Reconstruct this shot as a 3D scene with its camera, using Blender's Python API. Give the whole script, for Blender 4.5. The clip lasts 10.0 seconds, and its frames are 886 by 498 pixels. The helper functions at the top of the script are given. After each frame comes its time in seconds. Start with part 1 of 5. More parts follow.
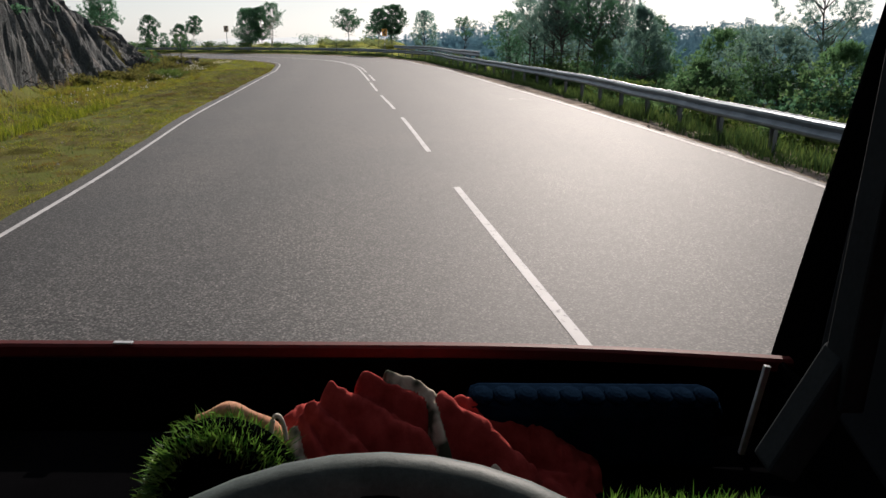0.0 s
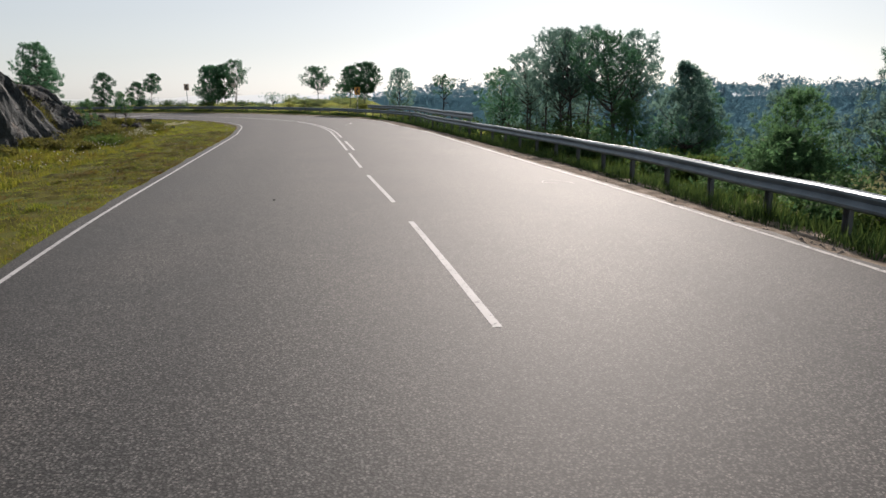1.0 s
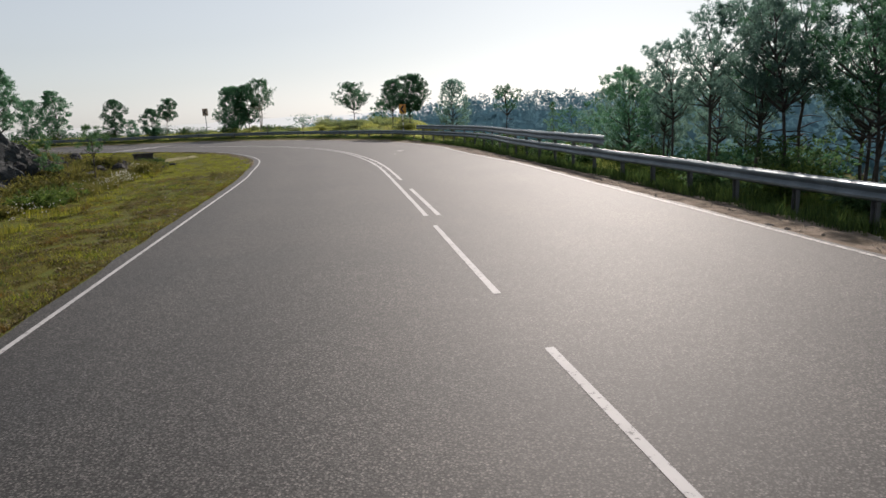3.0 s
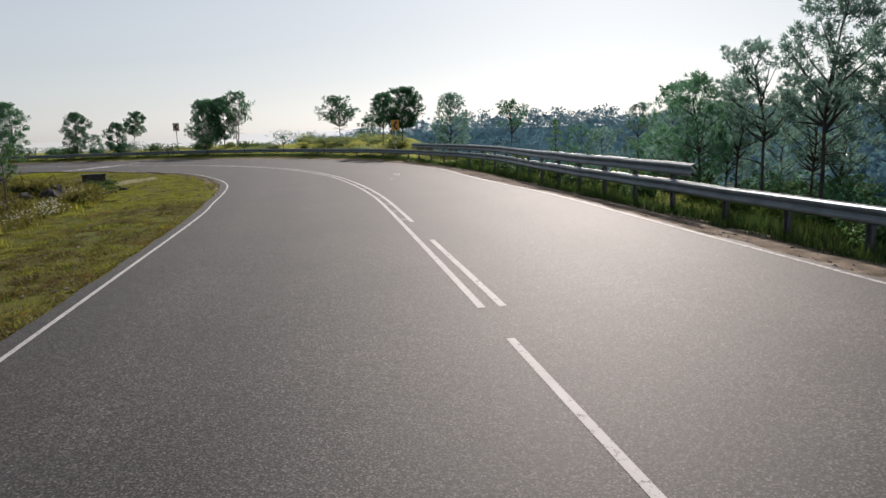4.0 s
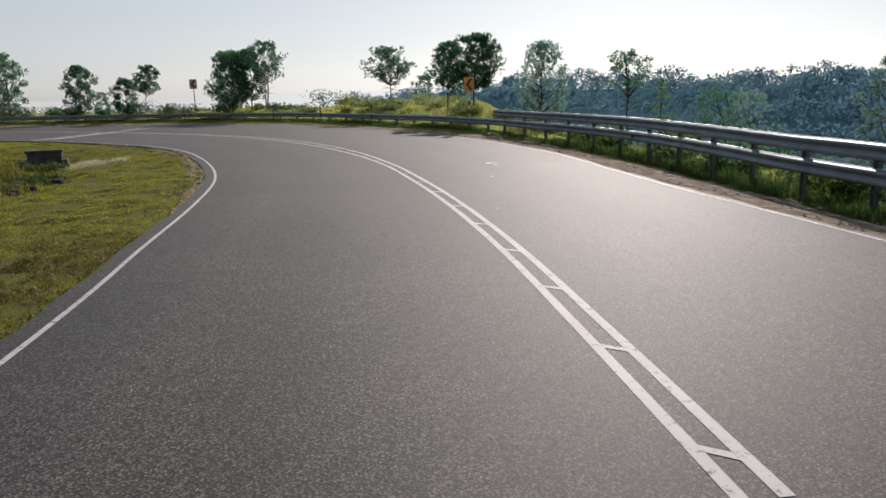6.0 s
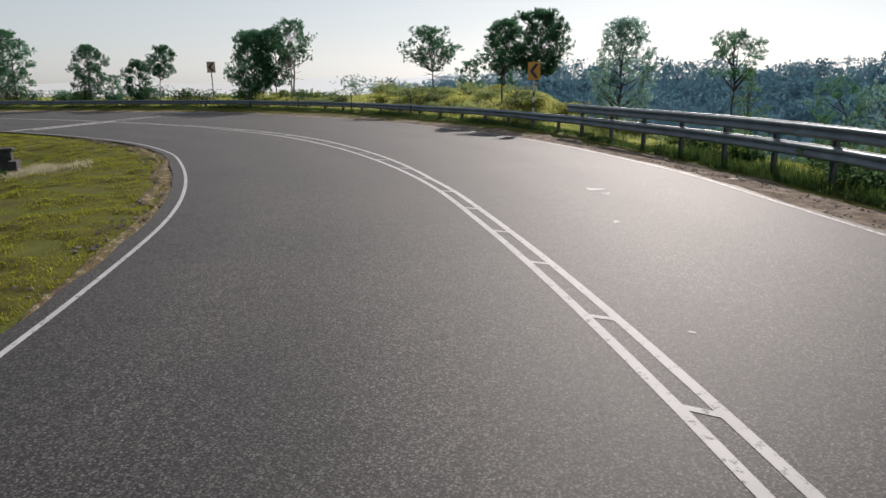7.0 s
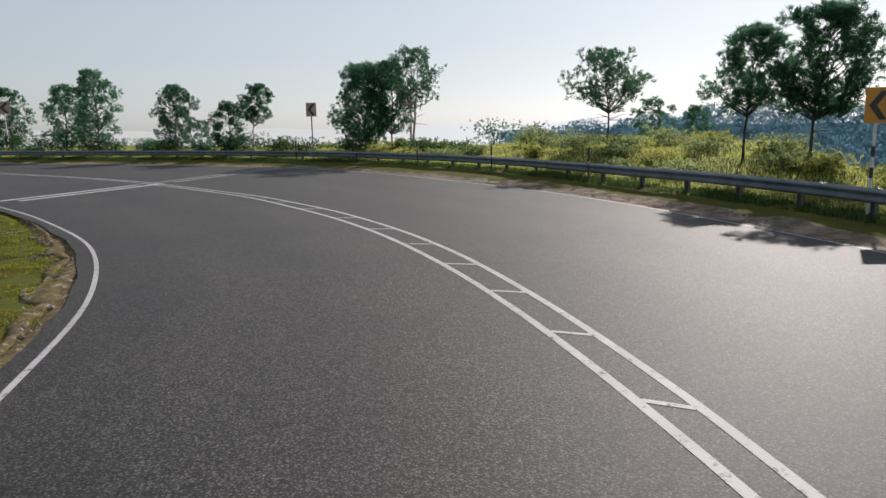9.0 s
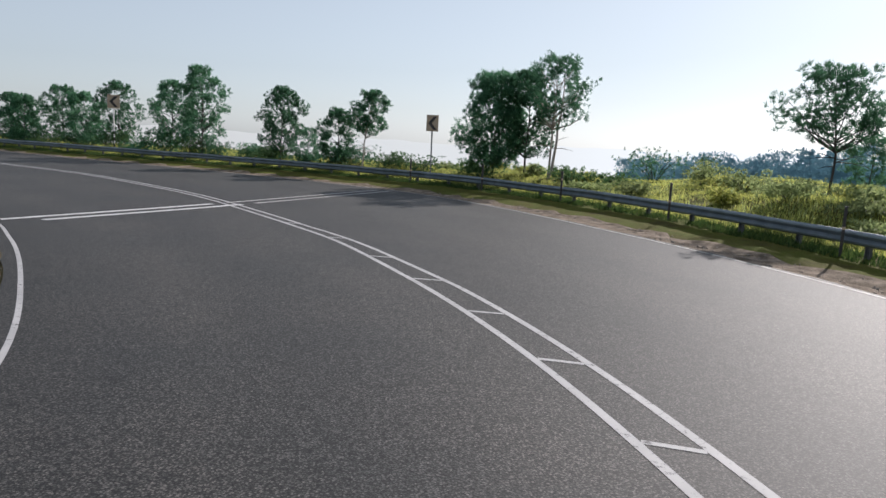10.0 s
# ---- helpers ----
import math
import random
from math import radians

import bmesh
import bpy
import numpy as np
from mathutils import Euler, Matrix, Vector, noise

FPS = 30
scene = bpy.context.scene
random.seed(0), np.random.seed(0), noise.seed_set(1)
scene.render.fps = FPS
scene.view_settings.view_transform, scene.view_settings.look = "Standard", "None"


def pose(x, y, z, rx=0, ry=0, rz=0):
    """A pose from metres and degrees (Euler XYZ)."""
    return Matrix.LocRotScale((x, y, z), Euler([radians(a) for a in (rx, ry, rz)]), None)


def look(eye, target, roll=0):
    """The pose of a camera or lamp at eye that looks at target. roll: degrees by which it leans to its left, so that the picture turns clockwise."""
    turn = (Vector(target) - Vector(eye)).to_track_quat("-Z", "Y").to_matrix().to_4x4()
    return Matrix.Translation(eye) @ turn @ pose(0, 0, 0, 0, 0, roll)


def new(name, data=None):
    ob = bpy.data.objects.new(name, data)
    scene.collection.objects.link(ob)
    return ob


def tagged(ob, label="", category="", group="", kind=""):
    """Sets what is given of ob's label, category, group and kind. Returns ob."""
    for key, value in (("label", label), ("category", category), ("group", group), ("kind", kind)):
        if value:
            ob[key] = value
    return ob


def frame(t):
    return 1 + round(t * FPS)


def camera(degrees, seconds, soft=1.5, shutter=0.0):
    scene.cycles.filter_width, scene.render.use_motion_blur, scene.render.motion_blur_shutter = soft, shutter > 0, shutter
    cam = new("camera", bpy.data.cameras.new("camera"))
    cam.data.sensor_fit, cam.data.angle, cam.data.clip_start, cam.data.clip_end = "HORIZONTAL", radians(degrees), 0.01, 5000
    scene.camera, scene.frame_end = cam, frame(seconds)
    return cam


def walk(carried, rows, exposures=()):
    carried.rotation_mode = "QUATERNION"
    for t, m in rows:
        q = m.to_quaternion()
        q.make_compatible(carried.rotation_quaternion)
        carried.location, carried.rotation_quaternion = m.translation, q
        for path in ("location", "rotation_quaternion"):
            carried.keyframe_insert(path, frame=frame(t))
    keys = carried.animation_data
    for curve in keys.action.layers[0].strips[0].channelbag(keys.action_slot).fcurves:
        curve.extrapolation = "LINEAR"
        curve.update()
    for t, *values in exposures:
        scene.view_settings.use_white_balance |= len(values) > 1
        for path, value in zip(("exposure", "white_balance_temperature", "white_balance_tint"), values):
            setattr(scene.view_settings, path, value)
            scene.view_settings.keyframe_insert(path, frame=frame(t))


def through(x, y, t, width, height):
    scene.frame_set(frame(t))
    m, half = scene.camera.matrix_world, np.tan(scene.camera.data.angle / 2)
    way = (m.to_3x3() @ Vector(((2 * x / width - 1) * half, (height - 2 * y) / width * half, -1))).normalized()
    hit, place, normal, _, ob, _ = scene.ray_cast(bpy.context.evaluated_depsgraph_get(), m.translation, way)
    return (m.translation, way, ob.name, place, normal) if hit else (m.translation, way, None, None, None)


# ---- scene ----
cam = camera(65.0, 10.0)
PATH = [
    (0, (0.392, 12.518, 1.980), (0.297, 14.428, 1.395), -0.30),
    (0.5, (-0.282, 15.630, 2.095), (-0.365, 17.581, 1.664), -0.45),
    (1, (-0.962, 18.775, 2.128), (-0.966, 20.727, 1.691), -0.35),
    (1.5, (-1.670, 21.826, 2.176), (-1.664, 23.779, 1.743), 0.36),
    (2, (-2.337, 24.964, 2.197), (-2.345, 26.906, 1.722), 0.73),
    (2.5, (-2.907, 27.983, 2.199), (-2.933, 29.912, 1.673), -0.42),
    (3, (-3.615, 31.214, 2.201), (-3.717, 33.172, 1.808), -2.60),
    (3.2, (-3.840, 32.435, 2.218), (-3.917, 34.403, 1.872), -2.29),
    (4.3, (-5.344, 39.442, 2.227), (-5.391, 41.410, 1.875), -2.03),
    (4.5, (-5.586, 40.749, 2.227), (-5.654, 42.708, 1.831), -1.34),
    (5, (-6.283, 43.860, 2.205), (-6.393, 45.805, 1.754), -1.40),
    (5.5, (-6.916, 46.991, 2.226), (-7.060, 48.940, 1.805), -0.81),
    (5.7, (-7.203, 48.342, 2.233), (-7.350, 50.284, 1.776), -1.66),
    (6.8, (-8.759, 55.850, 2.204), (-9.000, 57.789, 1.778), 0.11),
    (7, (-9.098, 57.311, 2.210), (-9.358, 59.235, 1.728), -0.68),
    (7.5, (-9.897, 60.678, 2.232), (-10.175, 62.615, 1.814), -0.81),
    (8, (-10.843, 64.042, 2.211), (-11.196, 65.983, 1.881), -1.03),
    (8.5, (-11.920, 67.315, 2.164), (-12.409, 69.221, 1.806), -0.58),
    (9, (-13.352, 70.754, 2.154), (-13.951, 72.628, 1.799), -0.93),
    (9.5, (-14.999, 73.882, 2.194), (-15.689, 75.720, 1.814), 1.33),
    (10, (-16.955, 77.078, 2.276), (-17.833, 78.848, 1.967), 2.84),
]
walk(cam, [(t, look(eye, target, roll)) for t, eye, target, roll in PATH], [(0, 0.26, 6220, 10), (0.5, 0.34, 6200, 10), (1, 0.2, 6190, 10), (2.5, 0.14, 6180, 10), (5, 0.1, 6150, 11), (8, 0.1, 6050, 10), (9.3, 0.19, 5950, 10), (10, 0.3, 5800, 9)])

# ---- daylight ----
SUN_AZ, SUN_EL = radians(11.5), radians(28.5)
world = bpy.data.worlds.new("sky")
scene.world = world
world.use_nodes = True
wn = world.node_tree
sky = wn.nodes.new("ShaderNodeTexSky")
sky.sky_type = "NISHITA"
sky.sun_disc = False
sky.sun_elevation, sky.sun_rotation = SUN_EL, SUN_AZ
sky.air_density, sky.dust_density, sky.ozone_density = 1.0, 0.7, 1.5
pale = wn.nodes.new("ShaderNodeHueSaturation")
pale.inputs["Saturation"].default_value, pale.inputs["Value"].default_value = 0.45, 1.35
wn.links.new(sky.outputs[0], pale.inputs["Color"])
soft = wn.nodes.new("ShaderNodeGamma")
soft.inputs["Gamma"].default_value = 0.62
wn.links.new(pale.outputs[0], soft.inputs["Color"])
wn.links.new(soft.outputs[0], wn.nodes["Background"].inputs[0])
wn.nodes["Background"].inputs[1].default_value = 0.14
sun = new("sun", bpy.data.lights.new("sun", "SUN"))
sun.data.energy, sun.data.angle, sun.data.color = 4.7, radians(0.6), (1.0, 0.86, 0.75)
sun.matrix_world = look((0, 0, 40), (-40 * math.sin(SUN_AZ) * math.cos(SUN_EL), -40 * math.cos(SUN_AZ) * math.cos(SUN_EL), 40 - 40 * math.sin(SUN_EL)))


# ---- materials ----
def nodes_of(name):
    m = bpy.data.materials.new(name)
    m.use_nodes = True
    return m, m.node_tree.nodes, m.node_tree.links


def noise_at(n, l, scale, detail=4.0, rough=0.55, vec=None):
    t = n.new("ShaderNodeTexNoise")
    t.inputs["Scale"].default_value, t.inputs["Detail"].default_value, t.inputs["Roughness"].default_value = scale, detail, rough
    if vec is None:
        vec = n.new("ShaderNodeTexCoord").outputs["Object"]
    l.new(vec, t.inputs["Vector"])
    return t.outputs["Fac"]


def ramp(n, l, fac, stops):
    r = n.new("ShaderNodeValToRGB")
    while len(r.color_ramp.elements) < len(stops):
        r.color_ramp.elements.new(0.5)
    for e, (p, c) in zip(r.color_ramp.elements, stops):
        e.position, e.color = p, (*c, 1) if len(c) == 3 else c
    l.new(fac, r.inputs[0])
    return r.outputs[0]


def mix(n, l, fac, a, b, kind="MIX"):
    m = n.new("ShaderNodeMix")
    m.data_type, m.blend_type = "RGBA", kind
    for sock, v in ((m.inputs[0], fac), (m.inputs[6], a), (m.inputs[7], b)):
        if isinstance(v, (int, float)):
            sock.default_value = v
        elif isinstance(v, tuple):
            sock.default_value = (*v, 1)
        else:
            l.new(v, sock)
    return m.outputs[2]


def surface(name, stops, scale=3.0, fine=40.0, rough=0.8, bump=0.3, dist=0.01, metal=0.0, spec=0.5, fine_mix=0.35, detail=5.0):
    """A surface with patches at one scale and grain at a finer one."""
    m, n, l = nodes_of(name)
    b = n["Principled BSDF"]
    big = noise_at(n, l, scale, detail)
    small = noise_at(n, l, fine, 3.0, 0.7)
    col = ramp(n, l, big, stops)
    grain = ramp(n, l, small, [(0.3, (0.45, 0.45, 0.45)), (0.7, (1.35, 1.35, 1.35))])
    l.new(mix(n, l, fine_mix, col, mix(n, l, 1.0, col, grain, "MULTIPLY")), b.inputs["Base Color"])
    b.inputs["Roughness"].default_value, b.inputs["Metallic"].default_value = rough, metal
    b.inputs["Specular IOR Level"].default_value = spec
    if bump:
        bp = n.new("ShaderNodeBump")
        bp.inputs["Strength"].default_value, bp.inputs["Distance"].default_value = bump, dist
        l.new(small, bp.inputs["Height"])
        l.new(bp.outputs[0], b.inputs["Normal"])
    return m


def leafy(name, dark, light, through=0.35, rough=0.6, spec=0.2, patch=None):
    """Leaves and blades: each island takes a shade of its own, and light passes through."""
    m, n, l = nodes_of(name)
    n.remove(n["Principled BSDF"])
    g = n.new("ShaderNodeNewGeometry")
    col = ramp(n, l, g.outputs["Random Per Island"], [(0.0, dark), (1.0, light)])
    if patch:
        dry = ramp(n, l, noise_at(n, l, 1.1, 5.0, 0.65), [(0.50, (0, 0, 0)), (0.62, (1, 1, 1))])
        col = mix(n, l, dry, col, patch)
    oi = n.new("ShaderNodeObjectInfo")
    hs = n.new("ShaderNodeHueSaturation")
    mr = n.new("ShaderNodeMapRange")
    mr.inputs["To Min"].default_value, mr.inputs["To Max"].default_value = 0.75, 1.25
    l.new(oi.outputs["Random"], mr.inputs["Value"])
    l.new(mr.outputs[0], hs.inputs["Value"])
    l.new(col, hs.inputs["Color"])
    d, tr, ms = n.new("ShaderNodeBsdfPrincipled"), n.new("ShaderNodeBsdfTranslucent"), n.new("ShaderNodeMixShader")
    d.inputs["Roughness"].default_value = rough
    d.inputs["Specular IOR Level"].default_value = spec
    l.new(hs.outputs[0], d.inputs["Base Color"])
    l.new(hs.outputs[0], tr.inputs[0])
    ms.inputs[0].default_value = through
    l.new(d.outputs[0], ms.inputs[1])
    l.new(tr.outputs[0], ms.inputs[2])
    l.new(ms.outputs[0], n["Material Output"].inputs[0])
    return m


def haze_glow_material(name):
    """Stand-in for bright haze on the horizon: a surface that glows by itself, brightest under the sun."""
    m, n, l = nodes_of(name)
    b = n["Principled BSDF"]
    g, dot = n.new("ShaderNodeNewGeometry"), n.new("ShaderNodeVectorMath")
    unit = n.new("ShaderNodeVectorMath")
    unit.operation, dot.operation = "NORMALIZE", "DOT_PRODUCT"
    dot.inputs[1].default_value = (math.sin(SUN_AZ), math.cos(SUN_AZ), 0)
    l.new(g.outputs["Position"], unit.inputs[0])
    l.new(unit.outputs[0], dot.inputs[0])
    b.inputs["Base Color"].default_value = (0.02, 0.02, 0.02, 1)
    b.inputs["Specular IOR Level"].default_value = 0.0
    # emission set to match the sky's brightness in each direction
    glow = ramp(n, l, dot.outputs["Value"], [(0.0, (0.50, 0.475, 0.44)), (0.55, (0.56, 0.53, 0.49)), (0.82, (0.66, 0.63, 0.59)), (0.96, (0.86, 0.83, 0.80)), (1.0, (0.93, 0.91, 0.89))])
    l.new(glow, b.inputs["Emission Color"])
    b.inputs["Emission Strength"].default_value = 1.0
    return m


def hazed_canopy_material(name, dark, light):
    """Distant foliage with haze painted into its blue colour and shading evened out by fixed normals."""
    m, n, l = nodes_of(name)
    n.remove(n["Principled BSDF"])
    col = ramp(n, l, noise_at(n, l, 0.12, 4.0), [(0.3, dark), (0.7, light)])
    g, add, unit = n.new("ShaderNodeNewGeometry"), n.new("ShaderNodeVectorMath"), n.new("ShaderNodeVectorMath")
    add.operation, unit.operation = "MULTIPLY_ADD", "NORMALIZE"
    # normals tipped off the sun, so direct light hardly shows on the canopy
    add.inputs[1].default_value, add.inputs[2].default_value = (0.15, 0.15, 0.15), (0.0, -0.6, 0.8)
    l.new(g.outputs["Normal"], add.inputs[0])
    l.new(add.outputs[0], unit.inputs[0])
    d, tr, ms = n.new("ShaderNodeBsdfDiffuse"), n.new("ShaderNodeBsdfTranslucent"), n.new("ShaderNodeMixShader")
    for b in (d, tr):
        l.new(col, b.inputs["Color"])
        l.new(unit.outputs[0], b.inputs["Normal"])
    ms.inputs[0].default_value = 0.5
    l.new(d.outputs[0], ms.inputs[1])
    l.new(tr.outputs[0], ms.inputs[2])
    l.new(ms.outputs[0], n["Material Output"].inputs[0])
    return m


def asphalt_material():
    m, n, l = nodes_of("asphalt")
    b = n["Principled BSDF"]
    v = n.new("ShaderNodeTexVoronoi")
    v.inputs["Scale"].default_value = 58.0
    co = n.new("ShaderNodeTexCoord").outputs["Object"]
    l.new(co, v.inputs["Vector"])
    chips = ramp(n, l, v.outputs["Color"], [(0.0, (0.006, 0.007, 0.007)), (0.38, (0.040, 0.043, 0.041)), (0.68, (0.082, 0.085, 0.081)), (0.9, (0.132, 0.132, 0.124)), (1.0, (0.165, 0.163, 0.154))])
    pits = ramp(n, l, v.outputs["Distance"], [(0.36, (1.1, 1.1, 1.1)), (0.62, (0.28, 0.28, 0.29))])
    chips = mix(n, l, 1.0, chips, pits, "MULTIPLY")
    big = noise_at(n, l, 0.35, 5.0)
    tone = ramp(n, l, big, [(0.3, (0.84, 0.82, 0.83)), (0.7, (1.26, 1.14, 1.10))])
    mid = noise_at(n, l, 4.0, 5.0, 0.7)
    tone2 = ramp(n, l, mid, [(0.3, (0.82, 0.82, 0.82)), (0.7, (1.15, 1.15, 1.15))])
    rough_patch = ramp(n, l, noise_at(n, l, 22.0, 4.0, 0.75), [(0.34, (0.62, 0.62, 0.62)), (0.66, (1.32, 1.32, 1.31))])
    at = n.new("ShaderNodeAttribute")
    at.attribute_name = "across"
    wob = n.new("ShaderNodeMath")
    wob.operation = "MULTIPLY_ADD"
    wob.inputs[1].default_value, wob.inputs[2].default_value = 0.05, -0.025
    l.new(noise_at(n, l, 0.25, 3.0), wob.inputs[0])
    add = n.new("ShaderNodeMath")
    l.new(at.outputs["Fac"], add.inputs[0])
    l.new(wob.outputs[0], add.inputs[1])
    dull, worn = (0.9, 0.9, 0.91), (1.12, 1.10, 1.09)
    tracks = ramp(n, l, add.outputs[0], [(0.02, (0.8, 0.79, 0.78)), (0.09, dull), (0.15, worn), (0.24, dull), (0.36, worn), (0.47, (0.86, 0.86, 0.87)), (0.60, dull), (0.67, worn), (0.76, dull), (0.85, worn), (0.93, dull), (0.99, (0.82, 0.80, 0.78))])
    stain = ramp(n, l, noise_at(n, l, 1.1, 6.0, 0.65), [(0.62, (1, 1, 1)), (0.72, (0.78, 0.78, 0.79))])
    col = mix(n, l, 1.0, mix(n, l, 1.0, chips, tone, "MULTIPLY"), tone2, "MULTIPLY")
    col = mix(n, l, 1.0, mix(n, l, 1.0, col, tracks, "MULTIPLY"), stain, "MULTIPLY")
    l.new(mix(n, l, 1.0, col, rough_patch, "MULTIPLY"), b.inputs["Base Color"])
    b.inputs["Roughness"].default_value = 0.70
    b.inputs["Specular IOR Level"].default_value = 0.37
    bp = n.new("ShaderNodeBump")
    bp.inputs["Strength"].default_value, bp.inputs["Distance"].default_value = 0.3, 0.005
    l.new(v.outputs["Distance"], bp.inputs["Height"])
    l.new(bp.outputs[0], b.inputs["Normal"])
    return m


def paint_material(name, colour, worn):
    """Road paint, worn through to the asphalt in places."""
    m, n, l = nodes_of(name)
    b = n["Principled BSDF"]
    wear = ramp(n, l, noise_at(n, l, 9.0, 8.0, 0.75), [(worn - 0.06, (1, 1, 1)), (worn + 0.02, (0, 0, 0))])
    dirt = ramp(n, l, noise_at(n, l, 1.3, 5.0), [(0.3, tuple(c * 0.75 for c in colour)), (0.7, colour)])
    l.new(mix(n, l, wear, dirt, (0.10, 0.10, 0.10)), b.inputs["Base Color"])
    b.inputs["Roughness"].default_value = 0.7
    return m


ASPHALT = asphalt_material()
WHITE_LINE = paint_material("white road paint", (0.47, 0.46, 0.455), 0.43)
BRIGHT_LINE = paint_material("fresh white road paint", (0.62, 0.61, 0.60), 0.38)
FADED_LINE = paint_material("faded road paint", (0.46, 0.44, 0.42), 0.48)
GROUND = surface("dry grassy soil", [(0.25, (0.06, 0.048, 0.02)), (0.42, (0.105, 0.100, 0.022)), (0.58, (0.10, 0.115, 0.018)), (0.8, (0.17, 0.145, 0.045))], 1.1, 26.0, 0.95, 0.6, 0.03, fine_mix=0.8, spec=0.08)
TURF_SOIL = surface("dry turf soil", [(0.3, (0.055, 0.050, 0.014)), (0.48, (0.100, 0.092, 0.018)), (0.62, (0.125, 0.118, 0.020)), (0.8, (0.16, 0.125, 0.045))], 2.6, 30.0, 0.95, 0.7, 0.03, fine_mix=0.9, spec=0.08)
EARTH = surface("rutted brown earth", [(0.3, (0.07, 0.05, 0.03)), (0.44, (0.16, 0.12, 0.075)), (0.54, (0.17, 0.145, 0.06)), (0.68, (0.40, 0.34, 0.27))], 5.0, 40.0, 0.95, 0.9, 0.03, fine_mix=0.9, spec=0.08)
GRAVEL = surface("dusty gravel", [(0.3, (0.10, 0.08, 0.055)), (0.5, (0.22, 0.175, 0.13)), (0.72, (0.38, 0.31, 0.25))], 2.5, 45.0, 0.95, 0.8, 0.02, fine_mix=0.8, spec=0.08)
def bank_material():
    """Dark weathered rock with pale streaks down its slanting beds."""
    m, n, l = nodes_of("streaked bank rock")
    b = n["Principled BSDF"]
    at = n.new("ShaderNodeAttribute")
    at.attribute_name = "strata"
    beds = ramp(n, l, noise_at(n, l, 1.5, 5.0, 0.6, at.outputs["Vector"]), [(0.30, (0.014, 0.018, 0.020)), (0.50, (0.034, 0.039, 0.040)), (0.58, (0.075, 0.076, 0.074)), (0.66, (0.22, 0.21, 0.20)), (0.80, (0.33, 0.31, 0.29))])
    earth = ramp(n, l, noise_at(n, l, 0.5, 5.0, 0.6), [(0.60, (0, 0, 0)), (0.72, (1, 1, 1))])
    grain = noise_at(n, l, 11.0, 5.0, 0.75)
    shade = ramp(n, l, grain, [(0.34, (0.3, 0.3, 0.3)), (0.66, (1.9, 1.9, 1.9))])
    col = mix(n, l, earth, beds, (0.13, 0.095, 0.068))
    l.new(mix(n, l, 0.8, col, mix(n, l, 1.0, col, shade, "MULTIPLY")), b.inputs["Base Color"])
    b.inputs["Roughness"].default_value, b.inputs["Specular IOR Level"].default_value = 0.9, 0.3
    bp = n.new("ShaderNodeBump")
    bp.inputs["Strength"].default_value, bp.inputs["Distance"].default_value = 0.8, 0.05
    l.new(grain, bp.inputs["Height"])
    l.new(bp.outputs[0], b.inputs["Normal"])
    return m


BANK_ROCK = bank_material()
ROCK = surface("weathered earth and rock", [(0.25, (0.008, 0.009, 0.012)), (0.5, (0.020, 0.020, 0.022)), (0.66, (0.034, 0.031, 0.030)), (0.85, (0.085, 0.072, 0.064))], 0.9, 14.0, 0.95, 0.8, 0.05, fine_mix=0.7)
STEEL = surface("weathered galvanised steel", [(0.3, (0.125, 0.155, 0.175)), (0.7, (0.215, 0.255, 0.28))], 2.0, 60.0, 0.42, 0.1, 0.002, metal=0.45, spec=0.5)
POST = surface("dull post steel", [(0.3, (0.10, 0.11, 0.12)), (0.7, (0.2, 0.2, 0.2))], 4.0, 60.0, 0.7, 0.1, 0.002, metal=0.3)
BARK = surface("pine bark", [(0.3, (0.038, 0.035, 0.034)), (0.7, (0.105, 0.092, 0.085))], 6.0, 40.0, 0.95, 0.8, 0.02, fine_mix=0.7)
PALE_BARK = surface("pale bark", [(0.3, (0.25, 0.20, 0.16)), (0.7, (0.45, 0.40, 0.34))], 6.0, 40.0, 0.95, 0.6, 0.02)
NEEDLE = leafy("pine needles", (0.042, 0.118, 0.068), (0.115, 0.235, 0.125), 0.72)
# lighter copy of the needles, with the slope's bright haze put into the colour
NEEDLE_PALE_HAZED = leafy("pale pine needles with painted haze", (0.105, 0.195, 0.160), (0.200, 0.310, 0.250), 0.78)
NEEDLE_YOUNG = leafy("fresh pine needles", (0.055, 0.125, 0.055), (0.14, 0.25, 0.105), 0.72)
LEAF = leafy("shrub leaves", (0.04, 0.095, 0.038), (0.13, 0.21, 0.08), 0.6)
GRASS_SHORT = leafy("short dry grass", (0.085, 0.12, 0.012), (0.32, 0.325, 0.036), 0.58, patch=(0.15, 0.085, 0.022))
GRASS_LUSH = leafy("short yellow-green grass", (0.140, 0.165, 0.012), (0.30, 0.315, 0.026), 0.62)
# darker copy of the grass: shade under rail and in ditch put into colour
SHADE_GRASS = leafy("grass with painted shade", (0.022, 0.055, 0.018), (0.11, 0.16, 0.04), 0.45)
GRASS_TALL = leafy("tall roadside grass", (0.19, 0.235, 0.060), (0.52, 0.51, 0.15), 0.64)
GRASS_ROUGH = leafy("rough ditch grass", (0.085, 0.115, 0.012), (0.36, 0.34, 0.045), 0.6, patch=(0.16, 0.11, 0.035))
SAGE = leafy("grey-green weeds", (0.16, 0.21, 0.085), (0.34, 0.39, 0.17), 0.72)
WEED = leafy("green weeds", (0.045, 0.09, 0.020), (0.15, 0.205, 0.045), 0.6)
SCRUB = leafy("olive-brown scrub", (0.07, 0.068, 0.020), (0.27, 0.25, 0.06), 0.55, patch=(0.12, 0.14, 0.035))
DRY_LEAF = leafy("dry brown scrub", (0.06, 0.050, 0.020), (0.24, 0.195, 0.07), 0.4)
